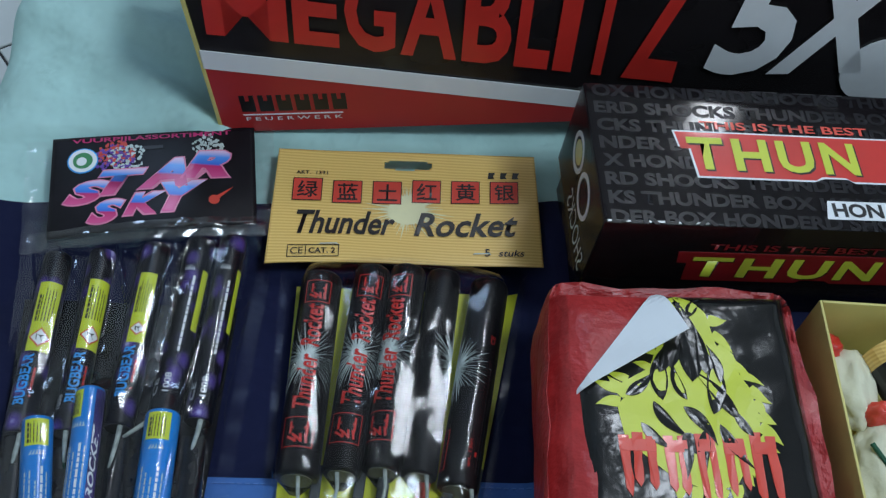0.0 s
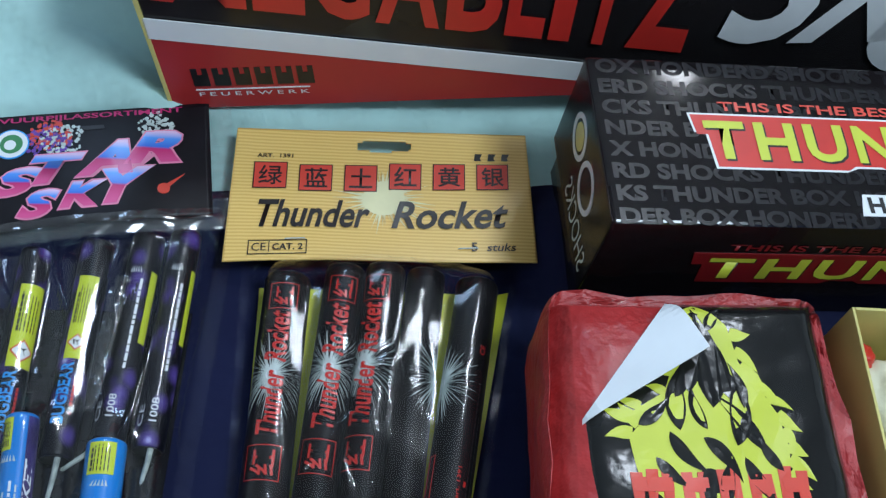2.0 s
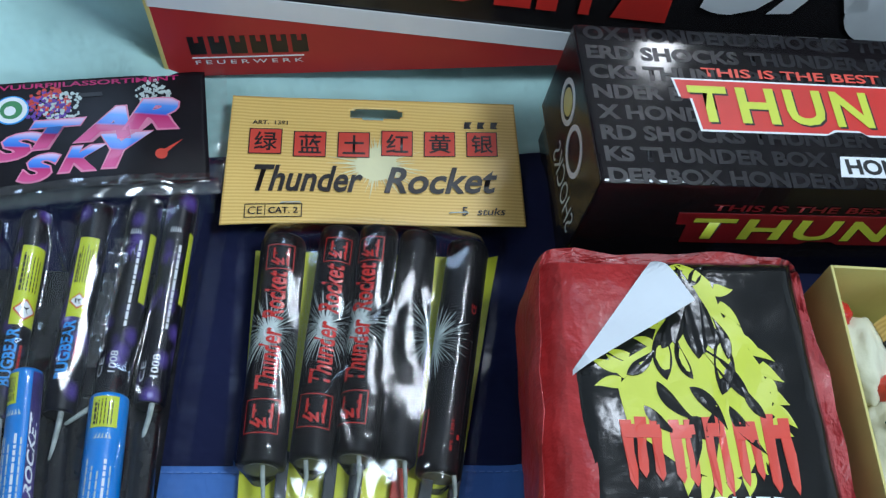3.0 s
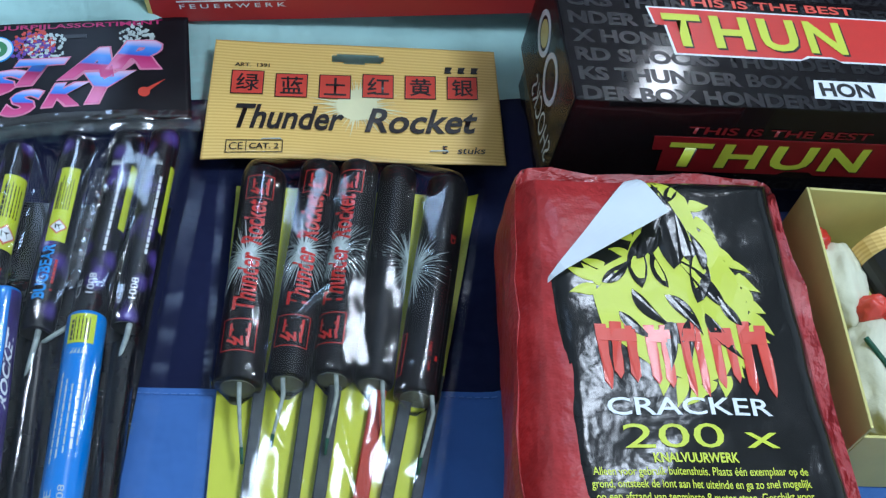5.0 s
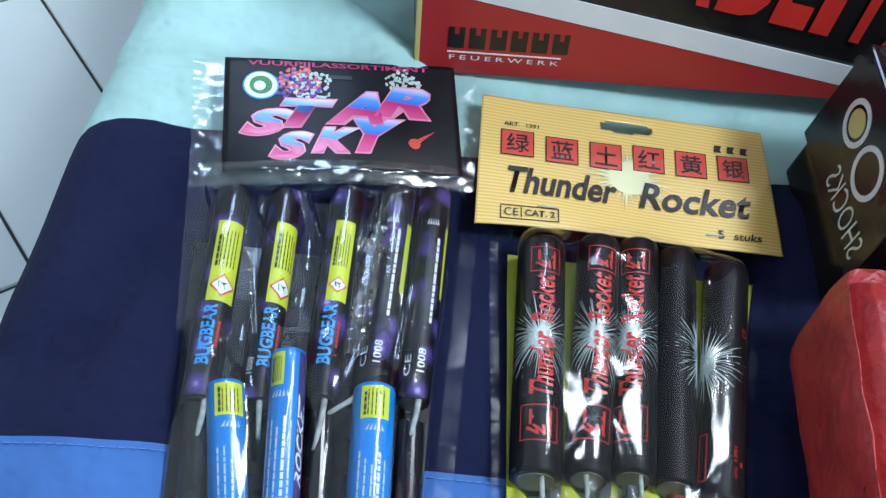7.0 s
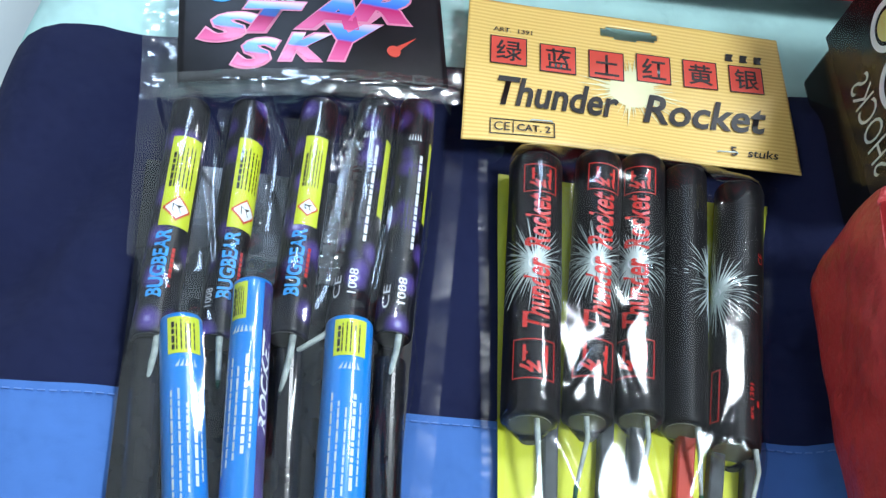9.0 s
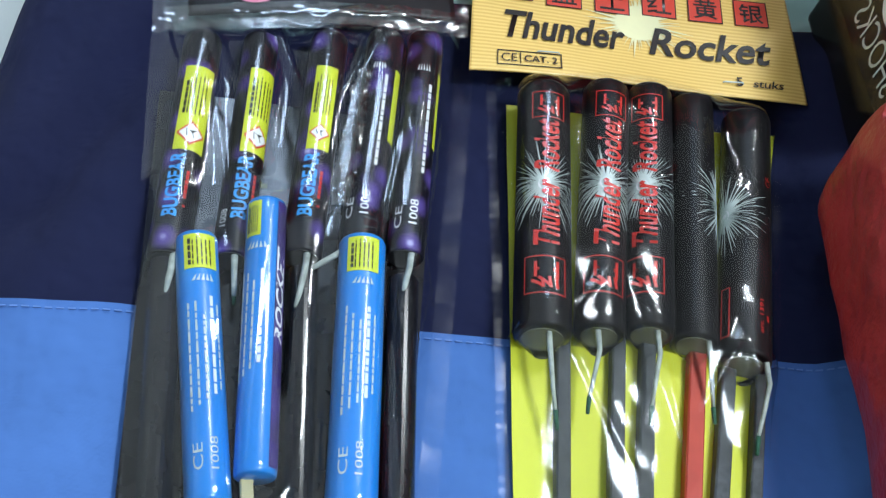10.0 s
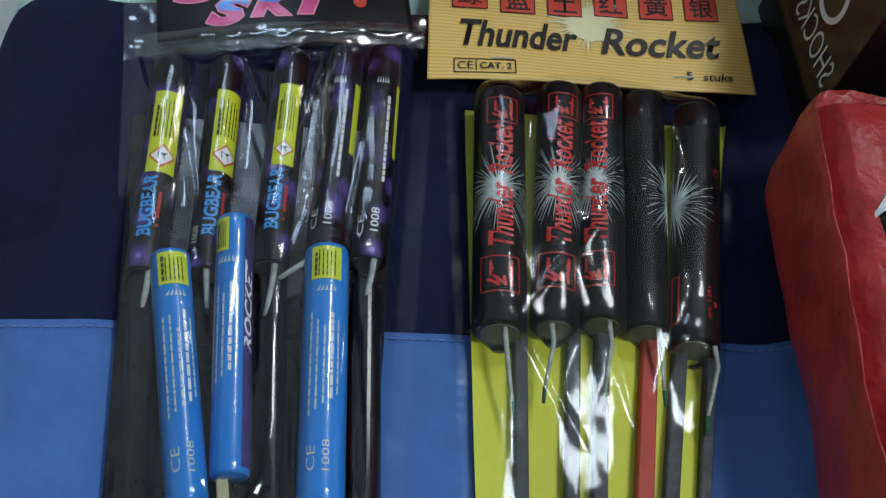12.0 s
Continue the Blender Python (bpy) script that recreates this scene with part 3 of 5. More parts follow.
dark = [(0.1735, -0.0900, 0.040, 0.0110, 80, 26), (0.1655, -0.0840, 0.028, 0.0080, 82, -30), (0.1800, -0.0860, 0.032, 0.0075, 96, 16), (0.1600, -0.0985, 0.026, 0.0075, 100, -40), (0.1800, -0.1040, 0.030, 0.0080, 66, 45), (0.1905, -0.1060, 0.028, 0.0060, 118, 18),
        (0.1450, -0.0965, 0.016, 0.0050, 25, 30), (0.1560, -0.0990, 0.020, 0.0050, -70, 40), (0.1680, -0.1010, 0.020, 0.0055, -35, -40), (0.1820, -0.1080, 0.022, 0.0050, -75, 30), (0.1600, -0.0860, 0.018, 0.0050, 52, 40), (0.1765, -0.1100, 0.022, 0.0050, -115, 30), (0.1665, -0.1120, 0.020, 0.0045, -80, -30),
        (0.1700, -0.0980, 0.018, 0.0045, 125, -50), (0.1760, -0.0600, 0.012, 0.0045, 70, -30), (0.1850, -0.0900, 0.018, 0.0040, 80, 40), (0.1950, -0.1130, 0.016, 0.0040, 130, -30), (0.1500, -0.1080, 0.016, 0.0045, -60, 30)]
for f in dark:
    part("flame_gap", slab_tongue(f), M["label_black"], pack, "black gap in the flame print")
# ragged red title blocks, plain shapes
for i, (x, w) in enumerate(((0.1395, 0.0170), (0.1575, 0.0115), (0.1700, 0.0100), (0.1812, 0.0105), (0.1928, 0.0120))):
    rnd = random.Random(40 + i)
    y1, y0 = -0.1117 + rnd.uniform(-0.001, 0.001), -0.1395 + rnd.uniform(-0.0015, 0.0015)
    out = []
    n = 3 if i == 0 else 2
    for k in range(n):
        a = x + w * k / n
        b = a + w / n * 0.78
        top, bot = y1 + rnd.uniform(-0.002, 0.001), y0 + rnd.uniform(-0.001, 0.005)
        lean = rnd.uniform(-0.0012, 0.0012)
        side = [(a + lean * q + rnd.uniform(0, 0.0005), top + (bot - top) * q) for q in (0.0, 0.2, 0.45, 0.7, 0.9)]
        back = [(b + lean * q - 0.0012 * q + rnd.uniform(-0.0004, 0.0004), top + (bot - top) * q) for q in (0.95, 0.75, 0.5, 0.25, 0.0)]
        out.append(slab(side + [((a + b) / 2 + lean, bot - 0.0012)] + back, 0.0004 + 0.00002 * k, on_pack))
    out.append(slab(rect(x + 0.001, y1 - 0.0085, x + w - 0.002, y1 - 0.0035), 0.00047, on_pack))
    part("title_block", joined(out), M["ink_orange"], pack, "ragged red title block")
part("lettering", words("CRACKER", (0.1400, -0.1484, 0.1988, -0.1418), on_pack, 0.0003, bold=0.010), M["ink_white"], pack, "white capitals")
part("lettering", words("200 x", (0.1440, -0.1603, 0.1985, -0.1515), on_pack, 0.0003), M["ink_lime"], pack, "yellow-green numerals")
part("lettering", words("KNALVUURWERK", (0.1530, -0.1656, 0.1826, -0.1620), on_pack, 0.0003, bold=0.03), M["ink_lime"], pack, "yellow-green capitals")
small = ["Alleen voor gebruik buitenshuis. Plaats één exemplaar op de", "grond, ontsteek de lont aan het uiteinde en ga zo snel mogelijk", "op een afstand van tenminste 8 meter staan. Geschikt voor", "particulier gebruik. Mag uitsluitend worden verkocht zoals"]
for i, line in enumerate(small):
    y = -0.1697 - i * 0.0044
    part("small_print", words(line, (0.1315 - 0.001 * (i == 1), y - 0.0012, 0.2060, y + 0.0026), on_pack, 0.0002, bold=0.01), M["ink_lime"], pack, "small yellow-green print")
part("small_print", words("verpakt. Leverancier:", (0.1385, -0.1885, 0.1630, -0.1848), on_pack, 0.0002, bold=0.01), M["ink_lime"], pack, "small yellow-green print")
part("small_print", bars(1, (0.1645, -0.1890, 0.2000, -0.1845), on_pack, 0.0002, 3), M["ink_lime"], pack, "small yellow-green print")
part("small_print", words("Art. nr. 1318 Kruitgewicht: 70 gram p./200 st.", (0.1400, -0.1972, 0.1985, -0.1934), on_pack, 0.0002, bold=0.01), M["ink_lime"], pack, "small yellow-green print")
part("small_print", bars(3, (0.1420, -0.2120, 0.1970, -0.1982), on_pack, 0.0002, 4), M["ink_lime"], pack, "small yellow-green print")

# ---------------- open straw-coloured tray with its contents ----------------
TR_R = Matrix.Translation((0.2390, -0.0455, 0)) @ Matrix.Rotation(radians(-1.5), 4, "Z")


def tray(u, v, w):
    return TR_R @ Vector((u, v, w))


box = base("card_tray", 0.28, -0.08, 0.018, "open straw-yellow cardboard tray beside the red pack", "tray")
part("side", turned(block(0, -0.105, 0.018, 0.0012, 0, 0.070, 0.0003), TR_R), M["straw_card"], box)
part("side", turned(block(0.0915, -0.105, 0.018, 0.0927, 0, 0.070, 0.0003), TR_R), M["straw_card"], box)
part("end", turned(block(0.0014, -0.0012, 0.018, 0.0913, 0, 0.070, 0.0003), TR_R), M["straw_card"], box)
part("end", turned(block(0.0014, -0.105, 0.018, 0.0913, -0.1038, 0.062, 0.0003), TR_R), M["straw_card"], box)
part("bottom", turned(block(0.0014, -0.1036, 0.018, 0.0913, -0.0014, 0.0192), TR_R), M["straw_card"], box)


def lump(cx, cy, cz, rx, ry, rz, seed):
    bm = bmesh.new()
    bmesh.ops.create_icosphere(bm, subdivisions=4, radius=1)
    for v in bm.verts:
        k = 1 + 0.24 * noise.noise(v.co * 1.6 + Vector((seed, 0, 0))) + 0.11 * noise.noise(v.co * 5 + Vector((seed, 3, 0)))
        c = v.co * k
        v.co = tray(cx + c.x * rx, cy + c.y * ry, cz + c.z * rz)
    return bm


pouches = []
for nm, a, m, lab in (("cloth_pouch", (0.018, -0.030, 0.046, 0.011, 0.018, 0.009, 1), "cream_cloth", "small cream bundle lying in the tray"),
                      ("cloth_pouch", (0.028, -0.072, 0.045, 0.017, 0.028, 0.011, 5), "cream_cloth", "cream bundle with dark strokes in the tray"),
                      ("red_pouch", (0.010, -0.011, 0.047, 0.007, 0.007, 0.009, 9), "ink_red", "small red bundle in the corner of the tray"),
                      ("red_pouch", (0.026, -0.044, 0.050, 0.007, 0.006, 0.007, 12), "ink_orange", "small orange-red bundle between cream bundles")):
    pouches.append(tagged(part(nm, lump(*a), M[m], None, smooth=True), lab, "bundle"))


def rod(p, q, r0, r1=None, seg=24, caps=True):
    p, q = Vector(p), Vector(q)
    d = q - p
    bm = bmesh.new()
    bmesh.ops.create_cone(bm, cap_ends=caps, segments=seg, radius1=r0, radius2=r0 if r1 is None else r1, depth=d.length)
    bm.transform(Matrix.Translation((p + q) / 2) @ d.to_track_quat("Z", "Y").to_matrix().to_4x4())
    return bm


for p, q, m in (((0.017, -0.060), (0.026, -0.078), "fuse_tip"), ((0.030, -0.058), (0.034, -0.066), "ink_black"), ((0.034, -0.072), (0.031, -0.080), "ink_black")):
    part("stroke", rod(tray(*p, 0.0555), tray(*q, 0.0555), 0.0011, seg=8), M[m], pouches[1], "dark stroke")
roll = base("cardboard_tube", *tray(0.045, -0.03, 0.04), "kraft tube with a black label lying in the tray", "tube")
part("tube", rod(tray(0.036, -0.012, 0.052), tray(0.062, -0.088, 0.052), 0.0125), M["kraft"], roll, smooth=False)
part("lettering", words("CE", (-0.003, -0.004, 0.004, 0.004), lambda u, v, w: tray(0.0425 + u, -0.030 + v, 0.0648 + w), 0.0002, turn=1, bold=0.02), M["ink_white"], roll)
part("label", rod(tray(0.0385, -0.020, 0.052), tray(0.058, -0.076, 0.052), 0.01265, caps=False), M["ink_black"], roll, "black printed label")


# ---------------- printed paper tubes ----------------
class Tube:
    """A tube lying from top (its far end) to foot; places print on its skin by metres round (0 at the crown) and along from the top."""

    def __init__(self, top, foot, r):
        self.top, self.foot, self.r = Vector(top), Vector(foot), r
        self.axis = (self.foot - self.top).normalized()
        self.up = (Vector((0, 0, 1)) - self.axis * self.axis.z).normalized()
        self.side = self.up.cross(self.axis).normalized()
        if self.side.x < 0:
            self.side = -self.side
        self.length = (self.foot - self.top).length

    def at(self, turn=0.0):
        def place(u, v, w):
            a = u / self.r + radians(turn)
            return self.top + self.axis * (self.length - v) + (self.side * math.sin(a) + self.up * math.cos(a)) * (self.r + 0.00012 + w)
        return place

    def solid(self, dent=0.0):
        n, m = 32, 14
        verts, faces = [], []
        prof = [(0.0, 0.80), (0.0006, 0.95), (0.0016, 1.0)] + [(0.0016 + (self.length - 0.0032) * k / m, 1.0) for k in range(1, m)] + [(self.length - 0.0016, 1.0), (self.length - 0.0004, 0.97), (self.length, 0.90)]
        for d, k in prof:
            for i in range(n):
                a = math.tau * i / n
                q = 1 + dent * noise.noise(Vector((math.cos(a) * 1.5, math.sin(a) * 1.5, d * 40 + self.r * 900)))
                verts.append(self.top + self.axis * d + (self.side * math.sin(a) + self.up * math.cos(a)) * self.r * k * q)
        for j in range(len(prof) - 1):
            for i in range(n):
                faces.append((j * n + i, j * n + (i + 1) % n, (j + 1) * n + (i + 1) % n, (j + 1) * n + i))
        faces += [tuple(range(n - 1, -1, -1)), tuple((len(prof) - 1) * n + i for i in range(n))]
        me = mesh_of(verts, faces)
        bm = bmesh.new()
        bm.from_mesh(me)
        bmesh.ops.recalc_face_normals(bm, faces=bm.faces[:])
        return bm


def wrapped(u0, v0, u1, v1, place, h=0.0001):
    """A rectangle of paper bent round a tube."""
    n = max(3, int(abs(u1 - u0) / 0.0009))
    verts, faces = [], []
    for i in range(n + 1):
        u = u0 + (u1 - u0) * i / n
        verts += [place(u, v0, h), place(u, v1, h)]
    for i in range(n):
        faces.append((2 * i, 2 * i + 2, 2 * i + 3, 2 * i + 1))
    return mesh_of(verts, faces)


def strand(points, r, r_end=None, seg=8):
    """A thin bent cord through points."""
    pts = [Vector(p) for p in points]
    verts, faces = [], []
    n = len(pts)
    for k, p in enumerate(pts):
        d = (pts[min(k + 1, n - 1)] - pts[max(k - 1, 0)]).normalized()
        a = d.cross(Vector((0.3, 0.2, 1))).normalized()
        b = d.cross(a)
        rr = r + ((r_end if r_end is not None else r) - r) * k / (n - 1)
        for i in range(seg):
            t = math.tau * i / seg
            verts.append(p + (a * math.cos(t) + b * math.sin(t)) * rr)
    for k in range(n - 1):
        for i in range(seg):
            faces.append((k * seg + i, k * seg + (i + 1) % seg, (k + 1) * seg + (i + 1) % seg, (k + 1) * seg + i))
    faces += [tuple(range(seg))[::-1], tuple((n - 1) * seg + i for i in range(seg))]
    return mesh_of(verts, faces)


def stick(p, q, w, t):
    """A square wooden stick."""
    p, q = Vector(p), Vector(q)
    d = q - p
    return turned(block(-w / 2, 0, -t / 2, w / 2, d.length, t / 2, min(w, t) * 0.12, 1),
                  Matrix.Translation(p) @ Matrix.Rotation(math.atan2(-d.x, d.y), 4, "Z") @ Matrix.Rotation(math.asin(max(-1, min(1, d.z / d.length))), 4, "X"))


def draped(x_of, y0, y1, tubes, floor_z, nu, nv, slack=0.00045, wrinkle=0.0005, seed=0, sag=26, creases=(), falls=()):
    """A film sheet lying over tubes: it follows their crowns and spans the gaps between them."""
    zz = np.zeros((nv + 1, nu + 1))
    xy = {}
    for j in range(nv + 1):
        y = y0 + (y1 - y0) * j / nv
        xa, xb = x_of(y)
        for i in range(nu + 1):
            x = xa + (xb - xa) * i / nu
            h = floor_z + 0.0005
            for m, t in enumerate(tubes):
                d = Vector((x, y, 0)) - Vector((t.top.x, t.top.y, 0))
                ax = Vector((t.axis.x, t.axis.y, 0)).normalized()
                s = d.dot(ax)
                off = abs(d.x * ax.y - d.y * ax.x)
                R = t.r + slack
                over = max(0.0, -s, s - t.length)
                if m < len(falls) and s > t.length and off < R * 1.15:
                    # the film runs down from the foot of the tube as a taut tent
                    h = max(h, t.foot.z + R * (1 - 0.10 * (off / R) ** 2) - over * falls[m])
                elif off < R:
                    k = math.sqrt(R * R - off * off) - over * 1.1
                    zc = t.top.z + (t.foot.z - t.top.z) * min(1, max(0, s / t.length))
                    h = max(h, zc + k)
            zz[j, i] = h
            xy[j, i] = (x, y)
    hard = zz.copy()
    for _ in range(sag):
        av = zz.copy()
        av[1:-1, 1:-1] = (zz[:-2, 1:-1] + zz[2:, 1:-1] + zz[1:-1, :-2] + zz[1:-1, 2:]) / 4
        av[0, 1:-1] = (zz[0, :-2] + zz[0, 2:]) / 2
        av[-1, 1:-1] = (zz[-1, :-2] + zz[-1, 2:]) / 2
        zz = np.maximum(hard, 0.45 * zz + 0.55 * av)
    for _ in range(18):
        zz[1:-1, 1:-1] = 0.4 * zz[1:-1, 1:-1] + 0.15 * (zz[:-2, 1:-1] + zz[2:, 1:-1] + zz[1:-1, :-2] + zz[1:-1, 2:])
    zz += 0.0013
    verts = []
    for j in range(nv + 1):
        for i in range(nu + 1):
            x, y = xy[j, i]
            e = min(i, nu - i, j, nv - j) / 4
            w = wrinkle * (1.6 * abs(nz(x, y * 0.35, 60, seed)) + 0.5 * abs(nz(x, y * 0.6, 120, seed + 5)))
            for cx, cy, ang, ln, amp in creases:
                dx, dy = x - cx, y - cy
                al, pe = dx * math.cos(ang) + dy * math.sin(ang), -dx * math.sin(ang) + dy * math.cos(ang)
                if abs(al) < ln:
                    w += amp * math.exp(-(pe / 0.0011) ** 2) * (1 - (al / ln) ** 2)
            verts.append(Vector((x, y, zz[j, i] + w * min(1, e))))
    wdt = nu + 1
    faces = [(j * wdt + i, j * wdt + i + 1, (j + 1) * wdt + i + 1, (j + 1) * wdt + i) for j in range(nv) for i in range(nu)]
    return mesh_of(verts, faces)


# ---------------- kraft header pack with five black tubes ----------------
rocket = base("rocket_pack", 0.06, -0.08, 0.0, "clear bag of five black rockets under a kraft header card", "firework pack")
RT = [Tube((0.0263, -0.0085, 0.0125), (0.0180, -0.1088, 0.0120), 0.0094), Tube((0.0502, -0.0040, 0.0135), (0.0367, -0.1067, 0.0125), 0.0084),
      Tube((0.0670, -0.0030, 0.0135), (0.0538, -0.1050, 0.0125), 0.0084), Tube((0.0842, -0.0040, 0.0120), (0.0695, -0.1066, 0.0115), 0.0081),
      Tube((0.1062, -0.0078, 0.0110), (0.0860, -0.1122, 0.0110), 0.0090)]


def card_z(x, y):
    return 0.0118 + 0.085 * max(0, y) + 0.0014 * math.sin(x / 0.13 * math.pi * 2.2 + 0.6) * smooth(0.075, 0.0, y) + 0.0006 * nz(x, y, 22, 9) + 0.003 * smooth(0.03, -0.004, y) * math.sin(x / 0.13 * math.pi)


def card_xy(u, v):
    """The card lies a little askew on the bed."""
    return -0.0012 + 1.03 * u + 0.04 * v, -0.0022 + 0.038 * u + 0.935 * v


def on_card(u, v, w):
    x, y = card_xy(u, v)
    return Vector((x, y, card_z(x, y) + 0.00045 + w))


def header_pt(u, v):
    y = 0.0008 + v * 0.0695
    x0, x1 = 0.0 + 0.0012 * v, 0.1302 - 0.0032 * v
    return Vector((x0 + (x1 - x0) * u, y - 0.0012 * (u - 0.5), 0))


def header_card():
    nu, nv = 120, 66
    verts, faces = [], []
    for j in range(nv + 1):
        for i in range(nu + 1):
            p = header_pt(i / nu, j / nv)
            x, y = card_xy(p.x, p.y)
            verts.append(Vector((x, y, card_z(x, y))))
    for j in range(nv):
        for i in range(nu):
            c = header_pt((i + 0.5) / nu, (j + 0.5) / nv)
            du, dv = abs(c.x - 0.0640) / 0.0115, (c.y - 0.0622) / 0.0030
            if du ** 4 + abs(dv) ** 3 < 1:
                continue
            faces.append((j * (nu + 1) + i, j * (nu + 1) + i + 1, (j + 1) * (nu + 1) + i + 1, (j + 1) * (nu + 1) + i))
    bm = bmesh.new()
    bm.from_mesh(mesh_of(verts, faces))
    bmesh.ops.solidify(bm, geom=bm.faces[:], thickness=0.0007)
    bmesh.ops.delete(bm, geom=[v for v in bm.verts if not v.link_faces], context="VERTS")
    return bm


part("header_card", header_card(), M["kraft"], rocket, "folded kraft header card with fine stripes", smooth=True)
rays = []
rnd = random.Random(7)
for k in range(64):
    a = math.tau * k / 64 + rnd.uniform(-0.04, 0.04)
    ln = rnd.uniform(0.011, 0.023)
    p0 = 0.004
    c, s = math.cos(a), math.sin(a) * 0.92
    cx, cy = 0.0645, 0.034
    w = rnd.uniform(0.0004, 0.0009)
    for q in range(4):
        d0, d1 = p0 + (ln - p0) * q / 4, p0 + (ln - p0) * (q + 1) / 4
        w0, w1 = w * (1 - q / 4), w * (1 - (q + 1) / 4) + 0.00003
        rays.append(slab([(cx + c * d0 - s * w0, cy + s * d0 + c * w0), (cx + c * d0 + s * w0, cy + s * d0 - c * w0), (cx + c * d1 + s * w1, cy + s * d1 - c * w1), (cx + c * d1 - s * w1, cy + s * d1 + c * w1)], 0.00004, on_card))
for k in range(24):
    a0, a1 = k * math.tau / 24, (k + 1) * math.tau / 24
    for q in range(3):
        r0, r1 = 0.0030 * q, 0.0030 * (q + 1)
        rays.append(slab([(0.0645 + r0 * math.cos(a0), 0.034 + r0 * math.sin(a0)), (0.0645 + r1 * math.cos(a0), 0.034 + r1 * math.sin(a0)), (0.0645 + r1 * math.cos(a1), 0.034 + r1 * math.sin(a1)), (0.0645 + (r0 + 1e-5) * math.cos(a1), 0.034 + (r0 + 1e-5) * math.sin(a1))], 0.00005, on_card))
part("burst_print", joined(rays), M["ink_cream"], rocket, "pale printed starburst")
for i, ch in enumerate("绿蓝土红黄银"):
    a = 0.0095 + i * 0.0190
    y = 0.0385 + (-0.0012 if i in (1, 2) else 0)
    part("seal", slab(rect(a, y, a + 0.0140, y + 0.0140), 0.00012, on_card), M["ink_orange"], rocket, "red square seal")
    part("seal_border", frame_lines(a, y, a + 0.0140, y + 0.0140, 0.0004, on_card, 0.0002), M["ink_black"], rocket)
    part("seal_sign", words(ch, (a + 0.0022, y + 0.0018, a + 0.0120, y + 0.0122), on_card, 0.00022, bold=0.012), M["ink_black"], rocket, "black written sign")
part("title", words("Thunder", (0.0125, 0.0178, 0.0590, 0.0325), on_card, 0.00022, shear=0.28, bold=0.022), M["ink_black"], rocket, "black slanted title")
part("title", words("Rocket", (0.0680, 0.0178, 0.1180, 0.0325), on_card, 0.00022, shear=0.28, bold=0.022), M["ink_black"], rocket, "black slanted title")
part("class_box", frame_lines(0.0098, 0.0040, 0.0335, 0.0112, 0.00035, on_card, 0.0002), M["ink_black"], rocket)
part("lettering", words("CE", (0.0113, 0.0056, 0.0170, 0.0096), on_card, 0.0002), M["ink_black"], rocket)
part("rule", slab(rect(0.0181, 0.0050, 0.0184, 0.0104), 0.0002, on_card), M["ink_black"], rocket)
part("lettering", words("CAT. 2", (0.0196, 0.0059, 0.0318, 0.0092), on_card, 0.0002, bold=0.02), M["ink_black"], rocket)
part("lettering", words("5", (0.1020, 0.0058, 0.1045, 0.0105), on_card, 0.0002, bold=0.02), M["ink_black"], rocket)
part("lettering", words("stuks", (0.1085, 0.0058, 0.1210, 0.0098), on_card, 0.0002, shear=0.2, bold=0.01), M["ink_black"], rocket)
part("lettering", words("ART.  1391", (0.0105, 0.0548, 0.0255, 0.0570), on_card, 0.0002, bold=0.01), M["ink_black"], rocket)
for a in (0.1035, 0.1095, 0.1155):
    part("mark_block", slab([(a, 0.0545), (a + 0.0032, 0.0545), (a + 0.0026, 0.0558), (a + 0.0036, 0.0582), (a + 0.0004, 0.0582)], 0.0002, on_card), M["ink_black"], rocket)
for a, b in ((0.0245, 0.0115), (0.0965, 0.0072)):
    part("staple", strand([on_card(a, b, 0.0), on_card(a + 0.0004, b, 0.0005), on_card(a + 0.0078, b + 0.0002, 0.0005), on_card(a + 0.0082, b, 0)], 0.00028), M["ink_silver"], rocket, "steel staple")


def backing(left, right, y0, y1, h, n=24):
    def f(u, v):
        y = y0 + (y1 - y0) * v
        x = left(y) + (right(y) - left(y)) * u
        return Vector((x, y, max(bed_z(x, y), bed_z(x + 0.004, y), bed_z(x - 0.004, y)) + h + 0.0012))
    bm = bmesh.new()
    bm.from_mesh(sheet_mesh(40, 3 * n, f))
    bmesh.ops.solidify(bm, geom=bm.faces[:], thickness=-0.0005)
    return bm


part("backing_card", backing(lambda y: 0.0145 + (y + 0.01) * 0.045, lambda y: 0.1215 + (y + 0.004) * 0.235, -0.236, -0.0085, 0.0020), M["yellow_card"], rocket, "bright yellow backing card")


def tube_rays(place, cv, n, r0, r1, seed, squash=1.0):
    rnd = random.Random(seed)
    out = []
    for k in range(n):
        a = math.tau * k / n + rnd.uniform(-0.06, 0.06)
        ln = rnd.uniform(r0, r1)
        c, s = math.cos(a), math.sin(a)
        w = rnd.uniform(0.00016, 0.00036)
        m = 4
        pts_l, pts_r = [], []
        for q in range(m + 1):
            d = 0.0010 + (ln - 0.0010) * q / m
            ww = w * (1 - q / m) + 0.00004
            pts_l.append((c * d * squash - s * ww, cv + s * d + c * ww))
            pts_r.append((c * d * squash + s * ww, cv + s * d - c * ww))
        out.append(slab(pts_l + pts_r[::-1], 0.00008, place))
    return joined(out)


